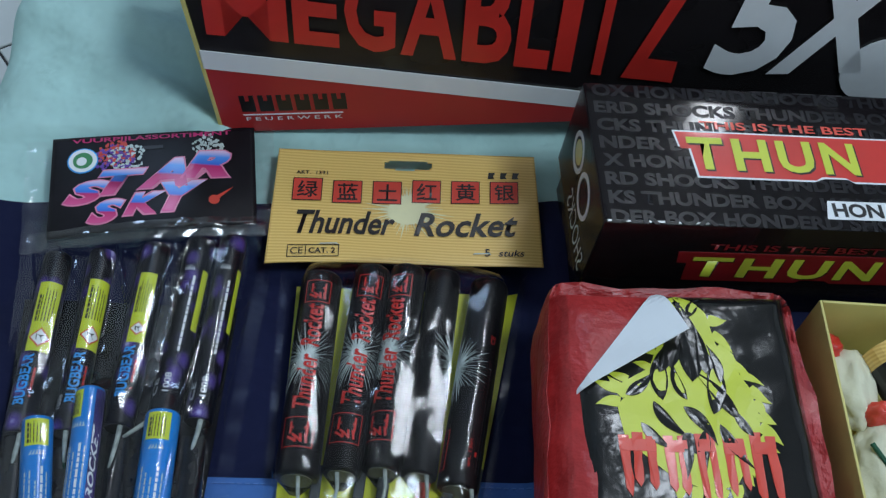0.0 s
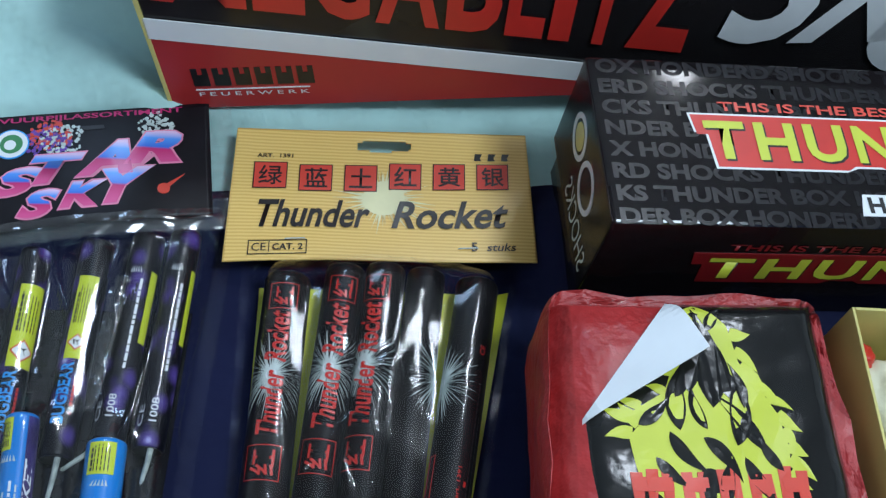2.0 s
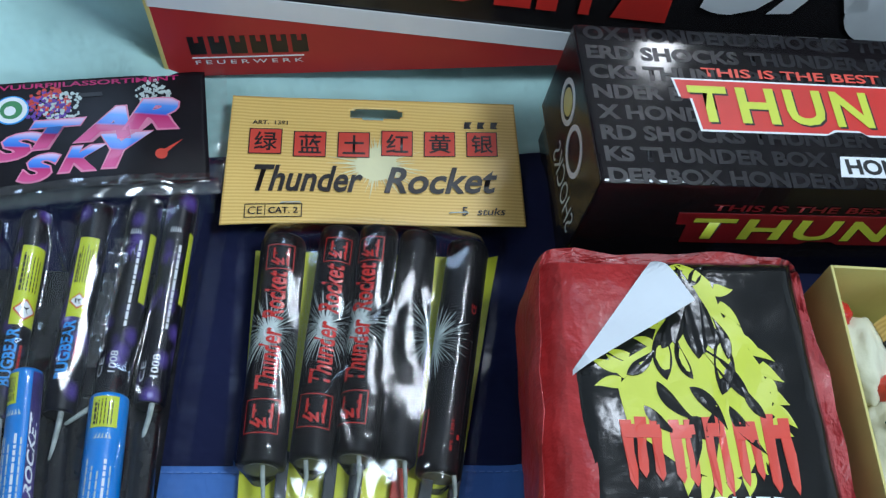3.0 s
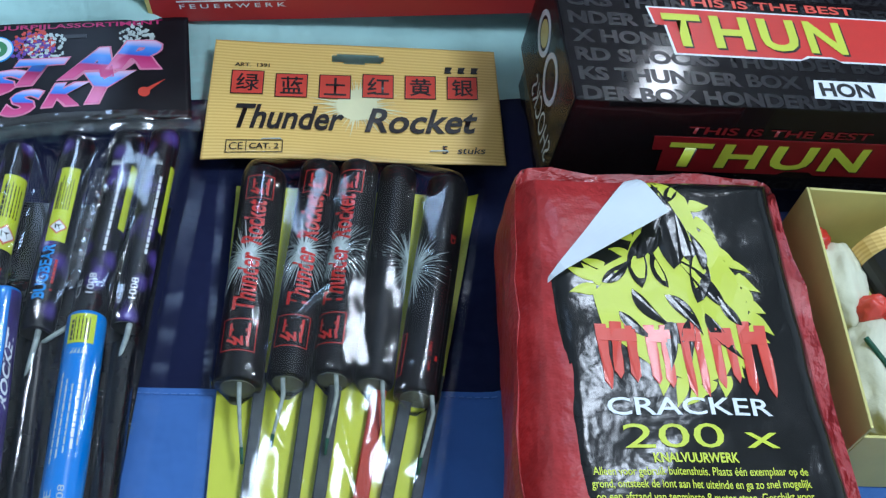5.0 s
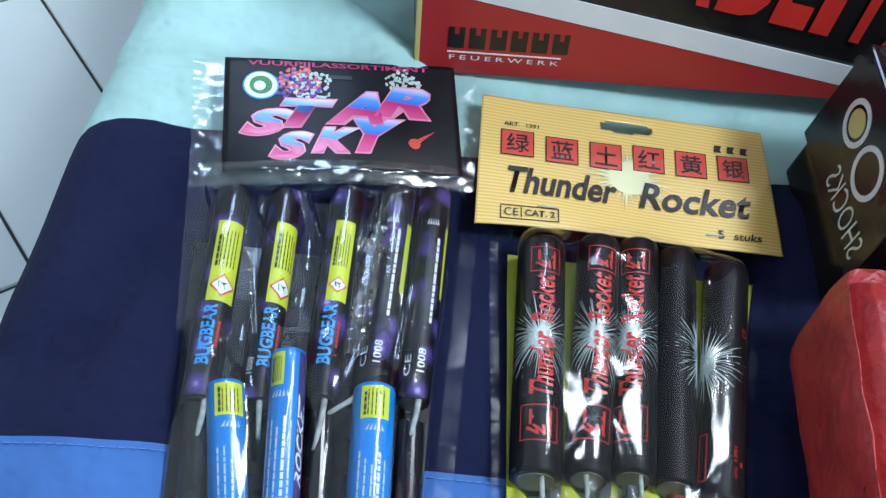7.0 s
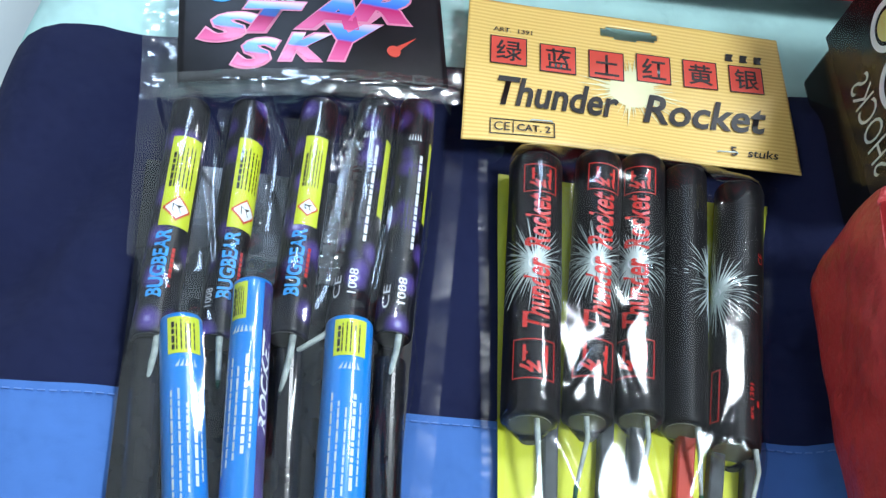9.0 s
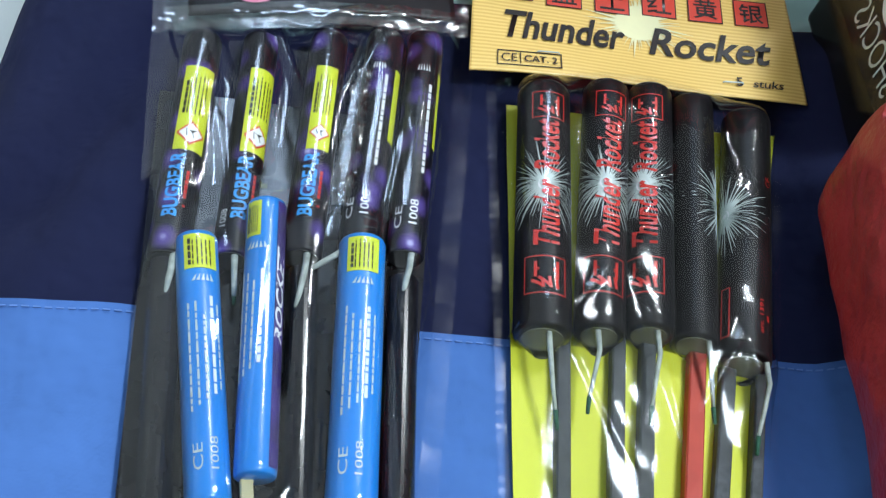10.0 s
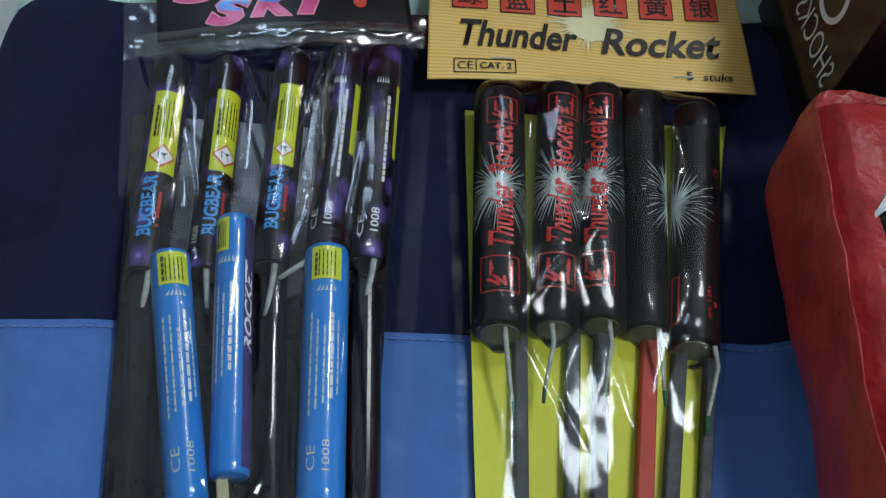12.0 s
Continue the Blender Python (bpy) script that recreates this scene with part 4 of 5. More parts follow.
def seal_on(place, cu, cv, size, parent):
    t = 0.00038
    a, b = size / 2, size / 2 - t
    part("seal_border", joined([wrapped(cu - a, cv - a, cu + a, cv - b, place), wrapped(cu - a, cv + b, cu + a, cv + a, place), wrapped(cu - a, cv - b, cu - b, cv + b, place), wrapped(cu + b, cv - b, cu + a, cv + b, place)]), M["ink_red"], parent, "red seal outline")
    part("seal_sign", words("红", (cu - size * 0.33, cv - size * 0.36, cu + size * 0.33, cv + size * 0.36), place, 0.0001, turn=1, bold=0.012), M["ink_red"], parent, "red written sign")


turns = (-14, -12, -36, 80, -74)
for i, (t, tn) in enumerate(zip(RT, turns)):
    tb = part("rocket_tube", t.solid(0.01), M["tube_black"], rocket, "matt black paper tube", smooth=True)
    pl = t.at(tn)
    part("burst", tube_rays(pl, t.length * 0.53, 60, 0.011, 0.0195, 11 + i, 0.95), M["ink_silver"], tb, "grey-white starburst")
    part("burst_glow", tube_rays(pl, t.length * 0.53, 70, 0.004, 0.009, 31 + i, 0.9), M["ink_silver"], tb, "pale heart of the starburst")
    part("burst_core", slab([(0.0022 * math.cos(k * math.tau / 16), t.length * 0.53 + 0.0024 * math.sin(k * math.tau / 16)) for k in range(16)], 0.0001, pl), M["ink_white"], tb)
    L = t.length
    if i < 3:
        part("tube_title", words("Thunder  Rocket", (-0.0034, L * 0.285, 0.0050, L * 0.805), pl, 0.0005, shear=0.2, turn=1, bold=0.02), M["ink_red"], tb, "red title along the tube")
        seal_on(pl, 0.0014, L * 0.875, 0.0118, tb)
        seal_on(pl, 0.0004, L * 0.178, 0.0140, tb)
    if i == 4:
        p2 = t.at(32)
        part("lettering", words("CE", (-0.0012, L * 0.66, 0.0012, L * 0.70), p2, 0.0001, turn=1), M["ink_red"], tb)
        part("small_print", bars(1, (-0.0006, L * 0.12, 0.0006, L * 0.16), p2, 0.0001, 5), M["ink_red"], tb)
        part("small_print", words("art. 1391", (-0.0030, L * 0.08, -0.0015, L * 0.20), t.at(28), 0.0001, turn=1), M["ink_red"], tb)
        part("seal_border", frame_lines(-0.0122, L * 0.06, -0.0085, L * 0.24, 0.0004, t.at(0), 0.0001), M["ink_red"], tb)
        for q in range(2):
            k = t.at(40 + 12 * q)
            part("small_print", joined([slab(rect(-0.0003, L * (0.06 + 0.03 * m), 0.0003, L * (0.083 + 0.03 * m)), 0.0001, k) for m in range(16 - 4 * q)]), M["ink_grey"], tb)
    # clay plug in a gathered film skirt, with its fuse
    q = t.foot
    part("skirt", rod(q - t.axis * 0.0006, q + t.axis * 0.006, t.r * 0.97, t.r * 0.30, 20, caps=False), M["film"], tb, "gathered clear film end").visible_shadow = False
    part("plug", rod(q - t.axis * 0.002, q + t.axis * 0.0004, t.r * 0.70), M["clay"], tb, "grey clay plug")
    fx = (0.0005, -0.002, 0.001, 0.003, 0.0055)[i]
    a = q + Vector((fx, -0.0005, t.r * 0.55))
    ln = (0.030, 0.026, 0.030, 0.026, 0.030)[i]
    drift = (0.002, -0.004, -0.004, 0.0005, -0.006)[i]
    pts = [a, a + Vector((0.0003, -ln * 0.25, -0.001)), a + Vector((drift * 0.4, -ln * 0.55, -0.003)), a + Vector((drift * 0.8, -ln * 0.8, -0.005))]
    part("fuse", strand(pts, 0.0010, 0.0006), M["fuse"], tb, "twisted pale paper fuse", smooth=True)
    part("fuse_tip", strand([pts[-1], a + Vector((drift, -ln, -0.006))], 0.0008, 0.0006), M["fuse_tip"], tb, "dark green fuse tip", smooth=True)

for p, q, w, m in (((0.0270, -0.100), (0.0150, -0.236), 0.0046, "stick"), ((0.0462, -0.098), (0.0285, -0.236), 0.0046, "stick"), ((0.0570, -0.095), (0.0360, -0.236), 0.0050, "stick"),
                   ((0.0745, -0.096), (0.0480, -0.236), 0.0058, "stick_red"), ((0.0862, -0.096), (0.0540, -0.236), 0.0050, "stick"), ((0.0965, -0.100), (0.0655, -0.236), 0.0040, "stick")):
    part("rocket_stick", stick((*p, 0.0065), (*q, 0.0058), w, 0.0045), M[m], rocket, "red wooden stick" if m == "stick_red" else "dark grey wooden stick")


def bag_x(y):
    t = (0.002 - y) / 0.18
    return 0.0105 - 0.0045 * t, 0.1225 - 0.038 * t


cr = [(0.030, -0.125, radians(-62), 0.030, 0.0010), (0.055, -0.120, radians(-75), 0.035, 0.0011), (0.075, -0.118, radians(60), 0.02, 0.0008), (0.040, -0.085, radians(50), 0.022, 0.0010), (0.062, -0.052, radians(55), 0.014, 0.0008), (0.093, -0.135, radians(-70), 0.03, 0.0008)]
fl = part("bag_film", draped(bag_x, -0.236, 0.0015, RT, 0.0045, 110, 170, creases=cr, wrinkle=0.0004, sag=420, falls=(0.22, 0.30, 0.25, 0.5, 0.5)), M["film"], rocket, "clear glossy plastic bag", smooth=True)
fl.visible_shadow = False


def bag_rim(side):
    def f(u, v):
        y = 0.0015 - 0.2375 * v
        xa, xb = bag_x(y)
        x = (xa - 0.0035 * u) if side < 0 else (xb + 0.0035 * (1 - u))
        return Vector((x, y, 0.0049 + bed_z(0.05, y) * 0.5 + 0.0008 * nz(x, y, 60) + 0.0002 * math.sin(y * 1500) * u))
    return sheet_mesh(4, 150, f)


for sd in (-1, 1):
    part("bag_seam", bag_rim(sd), M["film_rim"], rocket, "crimped seam of the bag", smooth=True).visible_shadow = False

# ---------------- black header pack with slim tubes and blue tubes ----------------
sky_pack = base("firework_bag", -0.06, -0.06, 0.0, "clear bag of slim rockets under a black header card", "firework pack")
ST = [Tube((-0.0950, 0.0000, 0.0085), (-0.0985, -0.0905, 0.0085), 0.0064), Tube((-0.0752, 0.0030, 0.0085), (-0.0795, -0.0885, 0.0080), 0.0060),
      Tube((-0.0512, 0.0070, 0.0095), (-0.0580, -0.0860, 0.0090), 0.0064), Tube((-0.0310, 0.0105, 0.0100), (-0.0400, -0.0800, 0.0090), 0.0066),
      Tube((-0.0160, 0.0135, 0.0095), (-0.0250, -0.0822, 0.0090), 0.0062)]
BT = [Tube((-0.0905, -0.0845, 0.0125), (-0.0800, -0.1685, 0.0105), 0.0064), Tube((-0.0700, -0.0715, 0.0160), (-0.0682, -0.1605, 0.0125), 0.0060), Tube((-0.0392, -0.0805, 0.0130), (-0.0416, -0.1692, 0.0120), 0.0074)]
HA = radians(8.5)
HO = Vector((-0.1010, 0.0062))


def on_head(u, v, w):
    c, s = math.cos(HA), math.sin(HA)
    x, y = HO.x + u * c - v * s * 0.55, HO.y + u * s + v * c
    return Vector((x, y, 0.0125 + 0.0035 * math.sin(u / 0.091 * math.pi) * smooth(0.05, 0, v) + 0.0006 * nz(x, y, 25, 4) + 0.085 * max(0, y) + w))


def head_sheet():
    bm = bmesh.new()
    bm.from_mesh(sheet_mesh(40, 24, lambda u, v: on_head(u * 0.0965, v * 0.0560, 0)))
    bmesh.ops.solidify(bm, geom=bm.faces[:], thickness=0.0006)
    return bm


part("header_card", head_sheet(), M["black_print"], sky_pack, "black printed header card", smooth=True)
part("lettering", words("VUURPIJLASSORTIMENT", (0.009, 0.0515, 0.0850, 0.0548), on_head, 0.0003, bold=0.02), mat("ink_magenta", (0.50, 0.02, 0.14), 0.35), sky_pack, "dark pink capitals")


def title_colours(name, lo, hi):
    return gradient_mat(name, "Y", lo, hi, [(0.0, (0.72, 0.10, 0.30)), (0.45, (0.55, 0.02, 0.16)), (0.52, (0.05, 0.16, 0.70)), (0.8, (0.10, 0.32, 0.85)), (1.0, (0.75, 0.55, 0.80))])


M["pink_edge"] = mat("title_edge_pink", (0.75, 0.25, 0.40), 0.35)
for tx, u0, v0, u1, v1 in (("S", 0.0065, 0.0165, 0.0275, 0.0295), ("T", 0.0225, 0.0205, 0.0450, 0.0350), ("A", 0.0405, 0.0225, 0.0640, 0.0400), ("R", 0.0600, 0.0270, 0.0845, 0.0430),
                           ("S", 0.0180, 0.0045, 0.0350, 0.0175), ("K", 0.0345, 0.0075, 0.0540, 0.0200), ("Y", 0.0515, 0.0080, 0.0730, 0.0255)):
    part("title_edge", words(tx, (u0 - 0.0008, v0 - 0.0008, u1 + 0.0008, v1 + 0.0008), on_head, 0.0004, shear=0.35, bold=0.085), M["pink_edge"], sky_pack, "pale pink letter edge")
    lo = on_head((u0 + u1) / 2, v0, 0).y + 0.06
    hi = on_head((u0 + u1) / 2, v1, 0).y + 0.06
    part("title_letter", words(tx, (u0, v0, u1, v1), on_head, 0.0006, shear=0.35, bold=0.05), title_colours("title_colours", lo, hi), sky_pack, "pink and blue graded letter")


def disc(cu, cv, r, place, h, n=28, k=1.0):
    return slab([(cu + r * math.cos(a * math.tau / n), cv + r * k * math.sin(a * math.tau / n)) for a in range(n)], h, place)


part("badge", disc(0.0145, 0.0420, 0.0072, on_head, 0.0003), M["ink_blue"], sky_pack, "round blue badge")
part("badge_ring", disc(0.0145, 0.0420, 0.0066, on_head, 0.0004), M["ink_white"], sky_pack)
part("badge_core", disc(0.0145, 0.0420, 0.0046, on_head, 0.0005), M["ink_green"], sky_pack)
part("badge_dot", disc(0.0140, 0.0415, 0.0024, on_head, 0.0006), M["ink_white"], sky_pack)
spark = random.Random(3)
for cu, cv, r, n, m in ((0.0300, 0.0450, 0.0090, 80, "ink_orange"), (0.0350, 0.0430, 0.0100, 90, "ink_silver"), (0.0740, 0.0470, 0.0080, 90, "ink_silver"), (0.0290, 0.0425, 0.0095, 110, "violet")):
    if m == "violet":
        M["violet"] = mat("ink_violet", (0.13, 0.05, 0.35), 0.4, vary=0.3, scale=200)
    out = []
    for k in range(n):
        a, d = spark.uniform(0, math.tau), r * math.sqrt(spark.random())
        out.append(disc(cu + d * math.cos(a), cv + d * math.sin(a) * 0.8, spark.uniform(0.0003, 0.0011), on_head, 0.0003, 6))
    part("burst_print", joined(out), M[m], sky_pack, "printed burst of sparks")
part("comet_print", disc(0.0765, 0.0140, 0.0026, on_head, 0.0004, 14), M["ink_orange"], sky_pack)
part("comet_tail", slab([(0.0765, 0.0155), (0.0780, 0.0140), (0.0855, 0.0210)], 0.00035, on_head), M["ink_orange"], sky_pack)
part("slot", slab([(0.042, 0.0465), (0.052, 0.0465), (0.052, 0.0485), (0.042, 0.0485)], 0.0003, on_head), M["ink_grey"], sky_pack)


def gem(cu, cv, r, place, h, n=14):
    """A square on its corner, bent round a tube."""
    out = []
    for k in range(n):
        q = -1 + 2 * (k + 0.5) / n
        w = r * (1 - abs(q))
        out.append(wrapped(cu - w, cv + r * (q - 1 / n), cu + w, cv + r * (q + 1 / n), place, h))
    return joined(out)


def warn_label(place, u0, v0, u1, v1, parent, diamond=True, seed=1):
    part("warning_label", wrapped(u0, v0, u1, v1, place, 0.00005), M["ink_lime"], parent, "yellow-green warning label")
    w = u1 - u0
    hi = v1 - (v1 - v0) * 0.08
    rows = []
    rnd = random.Random(seed)
    n = 6
    for k in range(n):
        a = u0 + w * (0.12 + 0.76 * k / n)
        v = v0 + (v1 - v0) * (0.42 if diamond else 0.1)
        e = hi - (v1 - v0) * rnd.uniform(0, 0.12)
        while v < e:
            q = min(e, v + rnd.uniform(0.0012, 0.003))
            rows.append(slab(rect(a, v, a + w * 0.040 * (2.2 if k == 0 else 1), q), 0.00014, place))
            v = q + 0.0005
    part("small_print", joined(rows), M["ink_black"], parent)
    if diamond:
        cu, cv, r = (u0 + u1) / 2, v0 + (v1 - v0) * 0.19, min(w * 0.46, 0.0058)
        part("diamond", gem(cu, cv, r, place, 0.00014), M["ink_red"], parent, "red diamond outline")
        part("diamond_field", gem(cu, cv, r * 0.82, place, 0.0002), M["ink_white"], parent)
        part("diamond_sign", slab([(cu - r * 0.3, cv - r * 0.25), (cu + r * 0.25, cv - r * 0.35), (cu + r * 0.1, cv), (cu + r * 0.35, cv + r * 0.3), (cu - r * 0.05, cv + r * 0.2), (cu - r * 0.35, cv + r * 0.35)], 0.00026, place), M["ink_black"], parent)


for i, t in enumerate(ST):
    tb = part("slim_tube", t.solid(0.012), M["galaxy"], sky_pack, "slim black tube with violet specks", smooth=True)
    L = t.length
    if i < 3:
        tn = (12, 30, 14)[i]
        pl = t.at(tn)
        w = 0.0052
        warn_label(pl, -w, L * 0.415, w * (1.0 if i != 2 else 0.5), L * 0.805, tb, True, 20 + i)
        part("tube_title", words("BUGBEAR", (-0.0052, L * 0.13, -0.0004, L * 0.40), pl, 0.00012, turn=1, bold=0.03), M["ink_blue"], tb, "blue title along the tube")
        part("small_title", bars(1, (0.0008, L * 0.17, 0.0018, L * 0.175 + 0.001), pl, 0.0001, 6), M["ink_red"], tb)
        part("small_title", joined([slab(rect(0.0006, L * (0.21 + 0.02 * k), 0.0016, L * (0.225 + 0.02 * k)), 0.0001, pl) for k in range(6)]), M["ink_red"], tb)
    if i == 1:
        part("number", words("1008", (-0.0012, L * 0.10, 0.0012, L * 0.17), t.at(-42), 0.0001, turn=1), M["ink_white"], tb)
    if i >= 3:
        pl = t.at(-14 if i == 3 else -6)
        rnd = random.Random(i)
        for q, (u, m, hi) in enumerate(((0.0030, "ink_white", 0.70), (0.0018, "ink_grey", 0.70), (0.0008, "ink_grey", 0.68), (-0.0004, "ink_grey", 0.66))):
            v, out = L * 0.32, []
            while v < L * hi:
                e = v + rnd.uniform(0.0015, 0.005)
                out.append(slab(rect(u - 0.0006, v, u + (0.0005 if q == 0 else 0.0002), e), 0.0001, pl))
                v = e + 0.0006
            part("small_print", joined(out), M[m], tb, "small pale print along the tube")
        part("number", words("1008", (-0.0002, L * 0.10, 0.0026, L * 0.20), pl, 0.0001, turn=1, bold=0.01), M["ink_white"], tb)
        part("lettering", words("CE", (-0.0050, L * 0.08, -0.0025, L * 0.17), pl, 0.0001, turn=1), M["ink_white"], tb)
        arcs = []
        for q in range(5):
            a, b = -0.0022 + 0.0010 * q, -0.0022 + 0.0010 * q + 0.0006
            arcs.append(slab([(a, L * 0.785), (b, L * 0.785), ((a + b) / 2 * 0.8, L * 0.815)], 0.0001, pl))
        part("mark_print", joined(arcs), M["ink_white"], tb, "white mark")
        part("warning_label", wrapped(0.0062, L * 0.45, 0.0100, L * 0.80, pl, 0.00005), M["ink_lime"], tb, "yellow-green label edge")
    part("plug", rod(t.foot - t.axis * 0.001, t.foot + t.axis * 0.0004, t.r * 0.85), M["ink_black"], tb)
    fx, ln, dr = ((0.002, 0.020, -0.002), (0.001, 0.016, 0.001), (0.0015, 0.022, -0.003), (-0.002, 0.013, -0.016), (0.0015, 0.020, -0.004))[i]
    a = t.foot + Vector((fx, 0, t.r * 0.6))
    pts = [a, a + Vector((dr * 0.2, -ln * 0.3, 0)), a + Vector((dr * 0.6, -ln * 0.65, -0.001)), a + Vector((dr * 0.85, -ln * 0.85, -0.002))]
    part("fuse", strand(pts, 0.0012, 0.0008), M["fuse"], tb, "pale paper fuse", smooth=True)
    part("fuse_tip", strand([pts[-1], a + Vector((dr, -ln, -0.003))], 0.0007, 0.0005), M["fuse_tip"], tb, "green fuse tip", smooth=True)

for i, t in enumerate(BT):
    tb = part("blue_tube", t.solid(0.02), M["blue_paper"], sky_pack, "bright blue paper tube", smooth=True)
    L = t.length
    pl = t.at((8, -30, -4)[i])
    warn_label(pl, -0.0052 if i != 1 else -0.004, L * 0.835, 0.0050 if i != 1 else 0.0012, L * 0.975, tb, False, 50 + i)
    rnd = random.Random(90 + i)
    for q in range(5):
        u, out, v = -0.0048 + 0.0022 * q, [], L * (0.30 + 0.02 * q)
        while v < L * (0.70 - 0.03 * (q % 3)):
            e = v + rnd.uniform(0.0012, 0.004)
            out.append(slab(rect(u, v, u + (0.0010 if q == 3 else 0.0006), e), 0.0001, pl))
            v = e + 0.0006
        part("small_print", joined(out), M["ink_silver"] if q != 3 else M["ink_white"], tb, "small pale print along the tube")
    part("mark_print", joined([slab([(-0.0032 + 0.0014 * q, L * 0.785), (-0.0022 + 0.0014 * q, L * 0.785), (-0.0016 + 0.0010 * q, L * 0.812)], 0.0001, pl) for q in range(5)]), M["ink_silver"], tb, "pale mark")
    if i != 1:
        part("lettering", words("CE", (-0.0048, L * 0.10, -0.0020, L * 0.19), pl, 0.0001, turn=1), M["ink_silver"], tb)
        part("number", words("1008", (0.0000, L * 0.10, 0.0022, L * 0.21), pl, 0.0001, turn=1), M["ink_silver"], tb)
    else:
        pr = t.at(52)
        part("side_field", wrapped(-0.0022, L * 0.02, 0.0040, L * 0.98, pr, 0.00004), mat("violet_print", (0.05, 0.03, 0.16), 0.35, vary=0.5, scale=120), tb, "dark violet printed side")
        part("tube_title", words("ROCKET", (-0.0020, L * 0.44, 0.0014, L * 0.80), pr, 0.0001, shear=0.3, turn=1, bold=0.03), M["ink_white"], tb, "white title on the dark side")
    part("stick", stick(t.foot + Vector((-0.0025, 0.004, -0.002)), t.foot + Vector((-0.0015, -0.0065, -0.003)), 0.0036, 0.003), M["wood"], tb, "pale wooden stick end")

part("backing_card", backing(lambda y: -0.1045 - (y + 0.178) * 0.02, lambda y: -0.0255 + (y + 0.178) * 0.085, -0.196, -0.02, 0.0012), M["black_card"], sky_pack, "black glossy backing card")
for i, (x0, x1, r) in enumerate(((-0.0985, -0.0935, 0.0050), (-0.0570, -0.0555, 0.0050), (-0.0255, -0.0285, 0.0052))):
    part("stick_tube", rod((x0, -0.090, 0.0072), (x1, -0.186, 0.0065), r, seg=28), M["black_card"], sky_pack, "black glossy stick", smooth=False)


def sky_x(y):
    t = (0.012 - y) / 0.19
    return -0.1135 + 0.0105 * t, -0.0030 - 0.0205 * t


extra = [Tube((-0.0985, -0.090, 0.0072), (-0.0935, -0.186, 0.0065), 0.0050), Tube((-0.0570, -0.09, 0.0072), (-0.0555, -0.186, 0.0065), 0.0050), Tube((-0.0255, -0.09, 0.0072), (-0.0285, -0.186, 0.0065), 0.0052)]
cr = [(-0.088, -0.012, radians(-60), 0.034, 0.0028), (-0.066, -0.008, radians(-72), 0.028, 0.0028), (-0.105, 0.000, radians(-75), 0.03, 0.0020), (-0.040, -0.004, radians(70), 0.022, 0.0018), (-0.030, -0.06, radians(80), 0.025, 0.0008), (-0.045, 0.006, radians(5), 0.03, 0.0012), (-0.085, -0.055, radians(-82), 0.03, 0.0009), (-0.034, -0.120, radians(86), 0.035, 0.0010), (-0.072, -0.130, radians(88), 0.045, 0.0008), (-0.050, -0.150, radians(90), 0.040, 0.0009), (-0.029, -0.150, radians(92), 0.042, 0.0009), (-0.096, -0.155, radians(84), 0.035, 0.0008)]
fl = part("bag_film", draped(sky_x, -0.194, 0.0215, ST + BT + extra, 0.0040, 110, 170, creases=cr, wrinkle=0.0003, seed=8, sag=200), M["film_soft"], sky_pack, "clear wrinkled plastic bag", smooth=True)
fl.visible_shadow = False


def flap(u, v):
    # the bag's loose mouth behind and beside the header
    p = on_head(-0.012 + 0.118 * u, -0.006 + 0.062 * v, 0)
    k = max(0, abs(u - 0.5) - 0.40) * 10
    return p + Vector((0, 0, -0.0016 + 0.0030 * k * abs(nz(p.x, p.y, 120, 2)) + 0.0015 * k * abs(nz(p.x, p.y, 50, 6))))


part("bag_mouth", sheet_mesh(70, 40, flap), M["film_fold"], sky_pack, "loose crinkled bag mouth", smooth=True).visible_shadow = False


def lip(u, v):
    p = on_head(-0.008 + 0.108 * u, -0.007 + 0.010 * v, 0)
    return p + Vector((0, 0, 0.0012 + 0.0022 * abs(nz(p.x, p.y, 90, 12)) + 0.0010 * math.sin(v * math.pi)))


part("bag_lip", sheet_mesh(70, 12, lip), M["film_fold"], sky_pack, "folded lip of the bag", smooth=True).visible_shadow = False


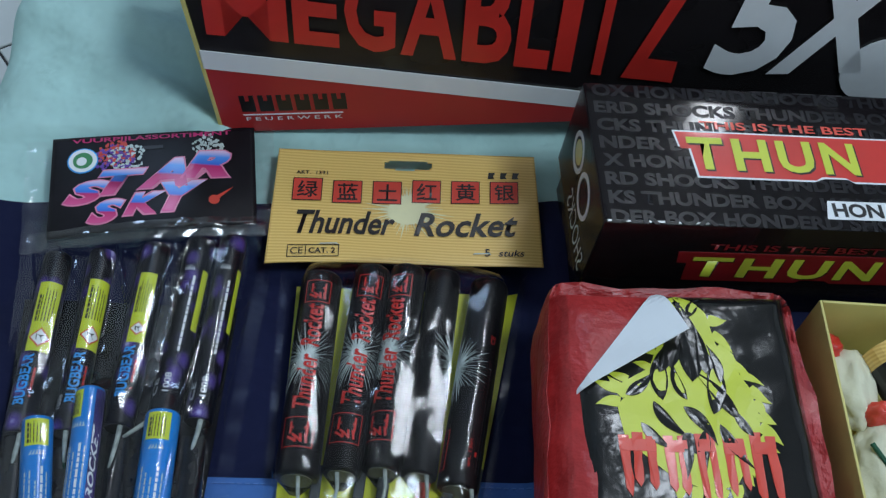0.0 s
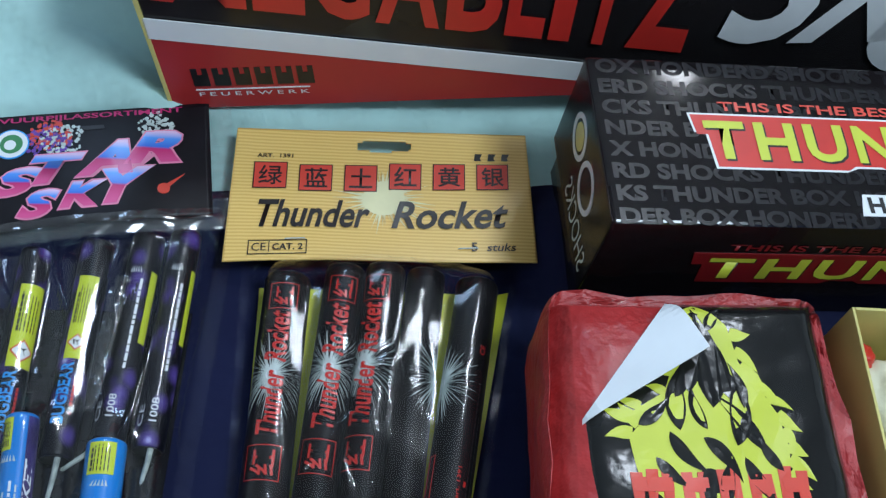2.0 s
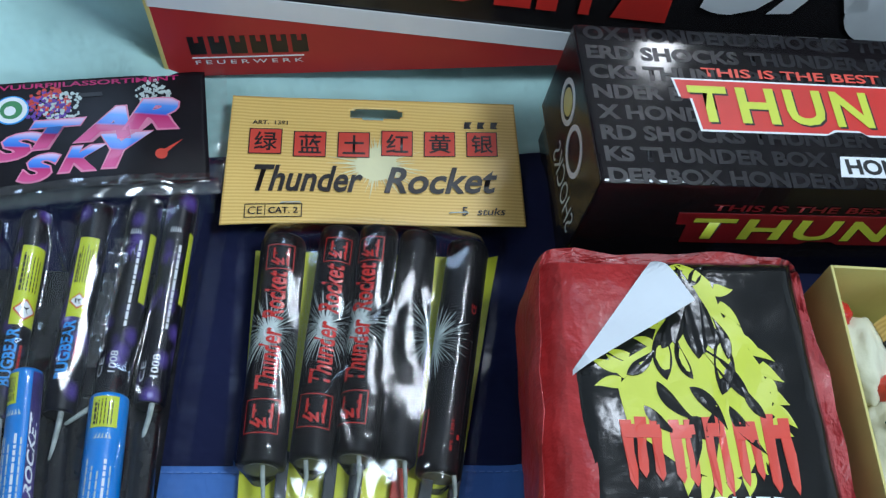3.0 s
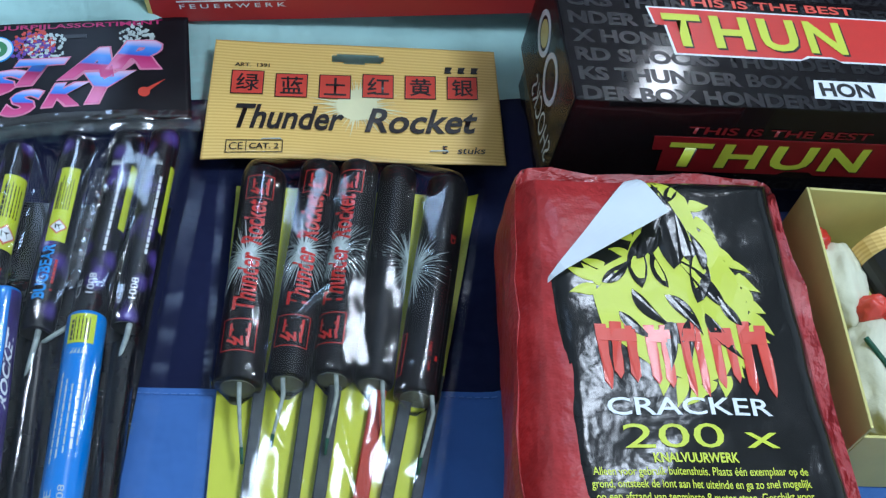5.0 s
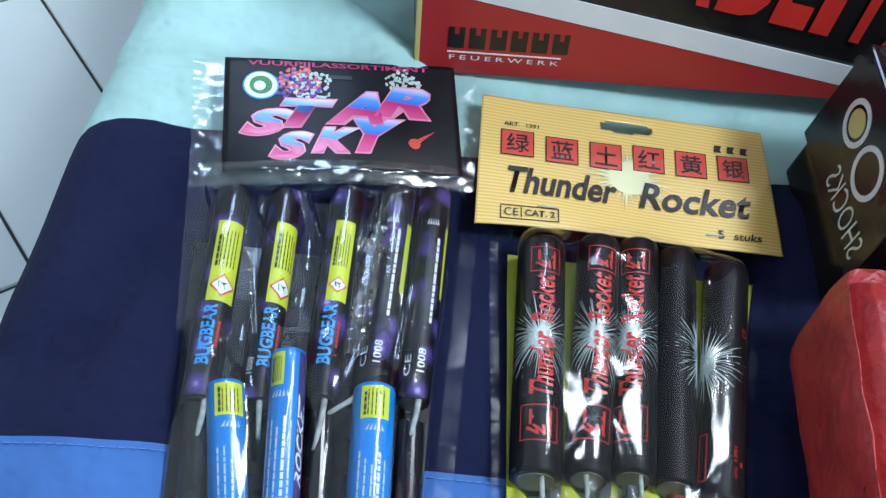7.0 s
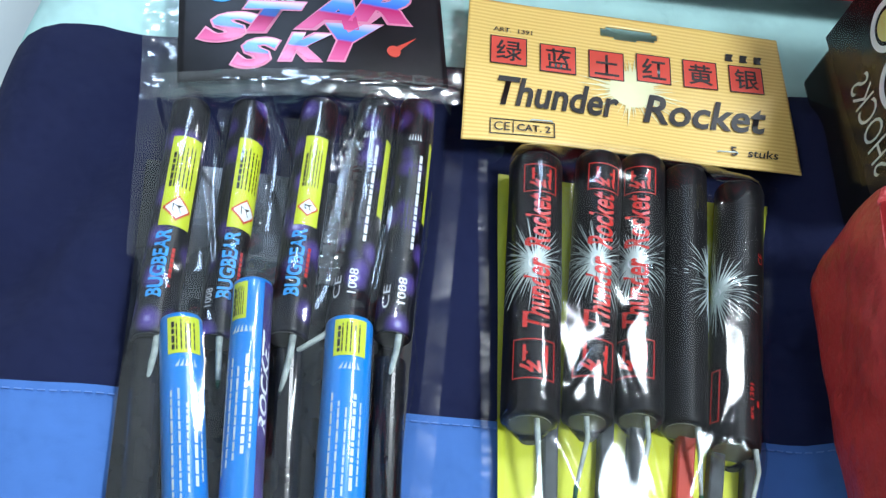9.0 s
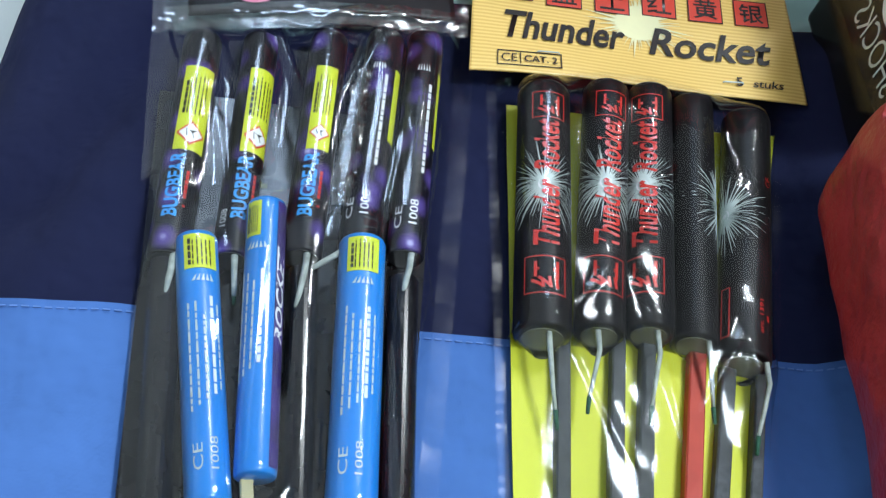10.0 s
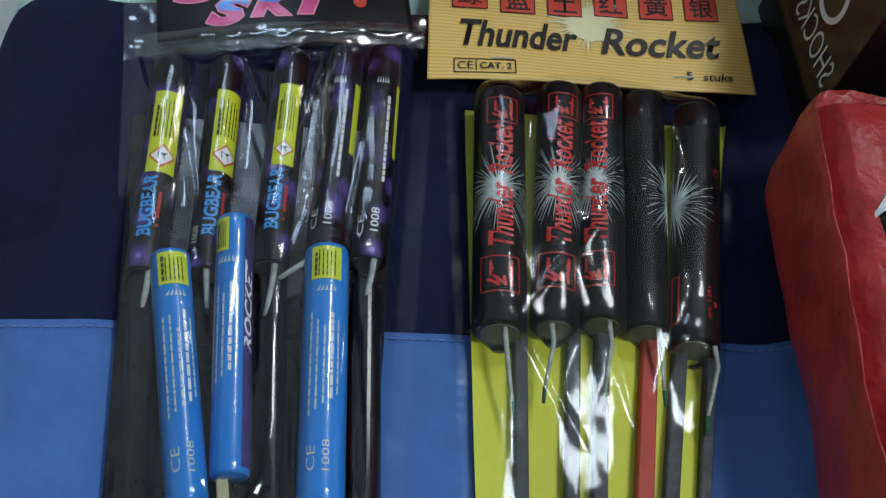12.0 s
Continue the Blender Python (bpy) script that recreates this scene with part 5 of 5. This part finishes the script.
def sky_rim(u, v):
    y = 0.010 - 0.202 * v
    x = sky_x(y)[1] + 0.0065 * (1 - u)
    return Vector((x, y, 0.0046 + 0.0010 * abs(nz(x, y, 50)) + 0.00015 * math.sin(y * 2600) * (u > 0.3)))


part("bag_seam", sheet_mesh(6, 170, sky_rim), M["film_rim"], sky_pack, "crimped seam of the bag", smooth=True).visible_shadow = False


def torn(u, v):
    cx, cy = -0.0478 + 0.0085 * v, -0.070 + 0.058 * v
    w = 0.0034 + 0.0016 * nz(3.1, v, 9) + 0.0010 * nz(1.7, v, 40)
    x = cx + (u - 0.5) * 2 * w + 0.0008 * nz(u, v, 30)
    return Vector((x, cy + 0.001 * nz(u * 4, v, 8), 0.0176 + 0.0009 * abs(nz(x, cy, 260)) - 0.0014 * abs(u - 0.5)))


part("torn_sticker", sheet_mesh(10, 60, torn), M["film_fold"], sky_pack, "torn clear sticker").visible_shadow = False

# ---------------- floor tiles ----------------
LONG, TILE, GAP, ANG = 0.262, 0.1180, 0.0026, radians(-55)
tile_rot = Matrix.Rotation(ANG, 4, "Z")
one = bpy.data.meshes.new("tile")
b = block(-LONG / 2 + GAP / 2, -TILE / 2 + GAP / 2, -0.006, LONG / 2 - GAP / 2, TILE / 2 - GAP / 2, 0, 0.001, 1)
b.to_mesh(one)
b.free()
one.materials.append(M["tile"])
far = []
for i in range(-16, 17):
    for j in range(-30, 31):
        c = tile_rot @ Vector(((i + 0.5) * LONG - 0.54, (j + 0.5) * TILE + 0.046, 0)) + Vector((0, 0, FLOOR))
        if not (room[0] + 0.12 < c.x < room[2] - 0.12 and room[1] + 0.12 < c.y < room[3] - 0.12):
            continue
        if -0.95 < c.x < 0.05 and -0.3 < c.y < 1.3:
            ob = new("floor_tile", one)
            ob.parent = floor
            ob.matrix_basis = Matrix.Translation(c) @ tile_rot
        elif not (-0.1 < c.x < 1.1 and -0.5 < c.y < 0.85):
            me = one.copy()
            me.transform(Matrix.Translation(c) @ tile_rot)
            far.append(me)
o = part("floor_tiles", joined(far), M["tile"], floor)
o["kind"] = "stuff"
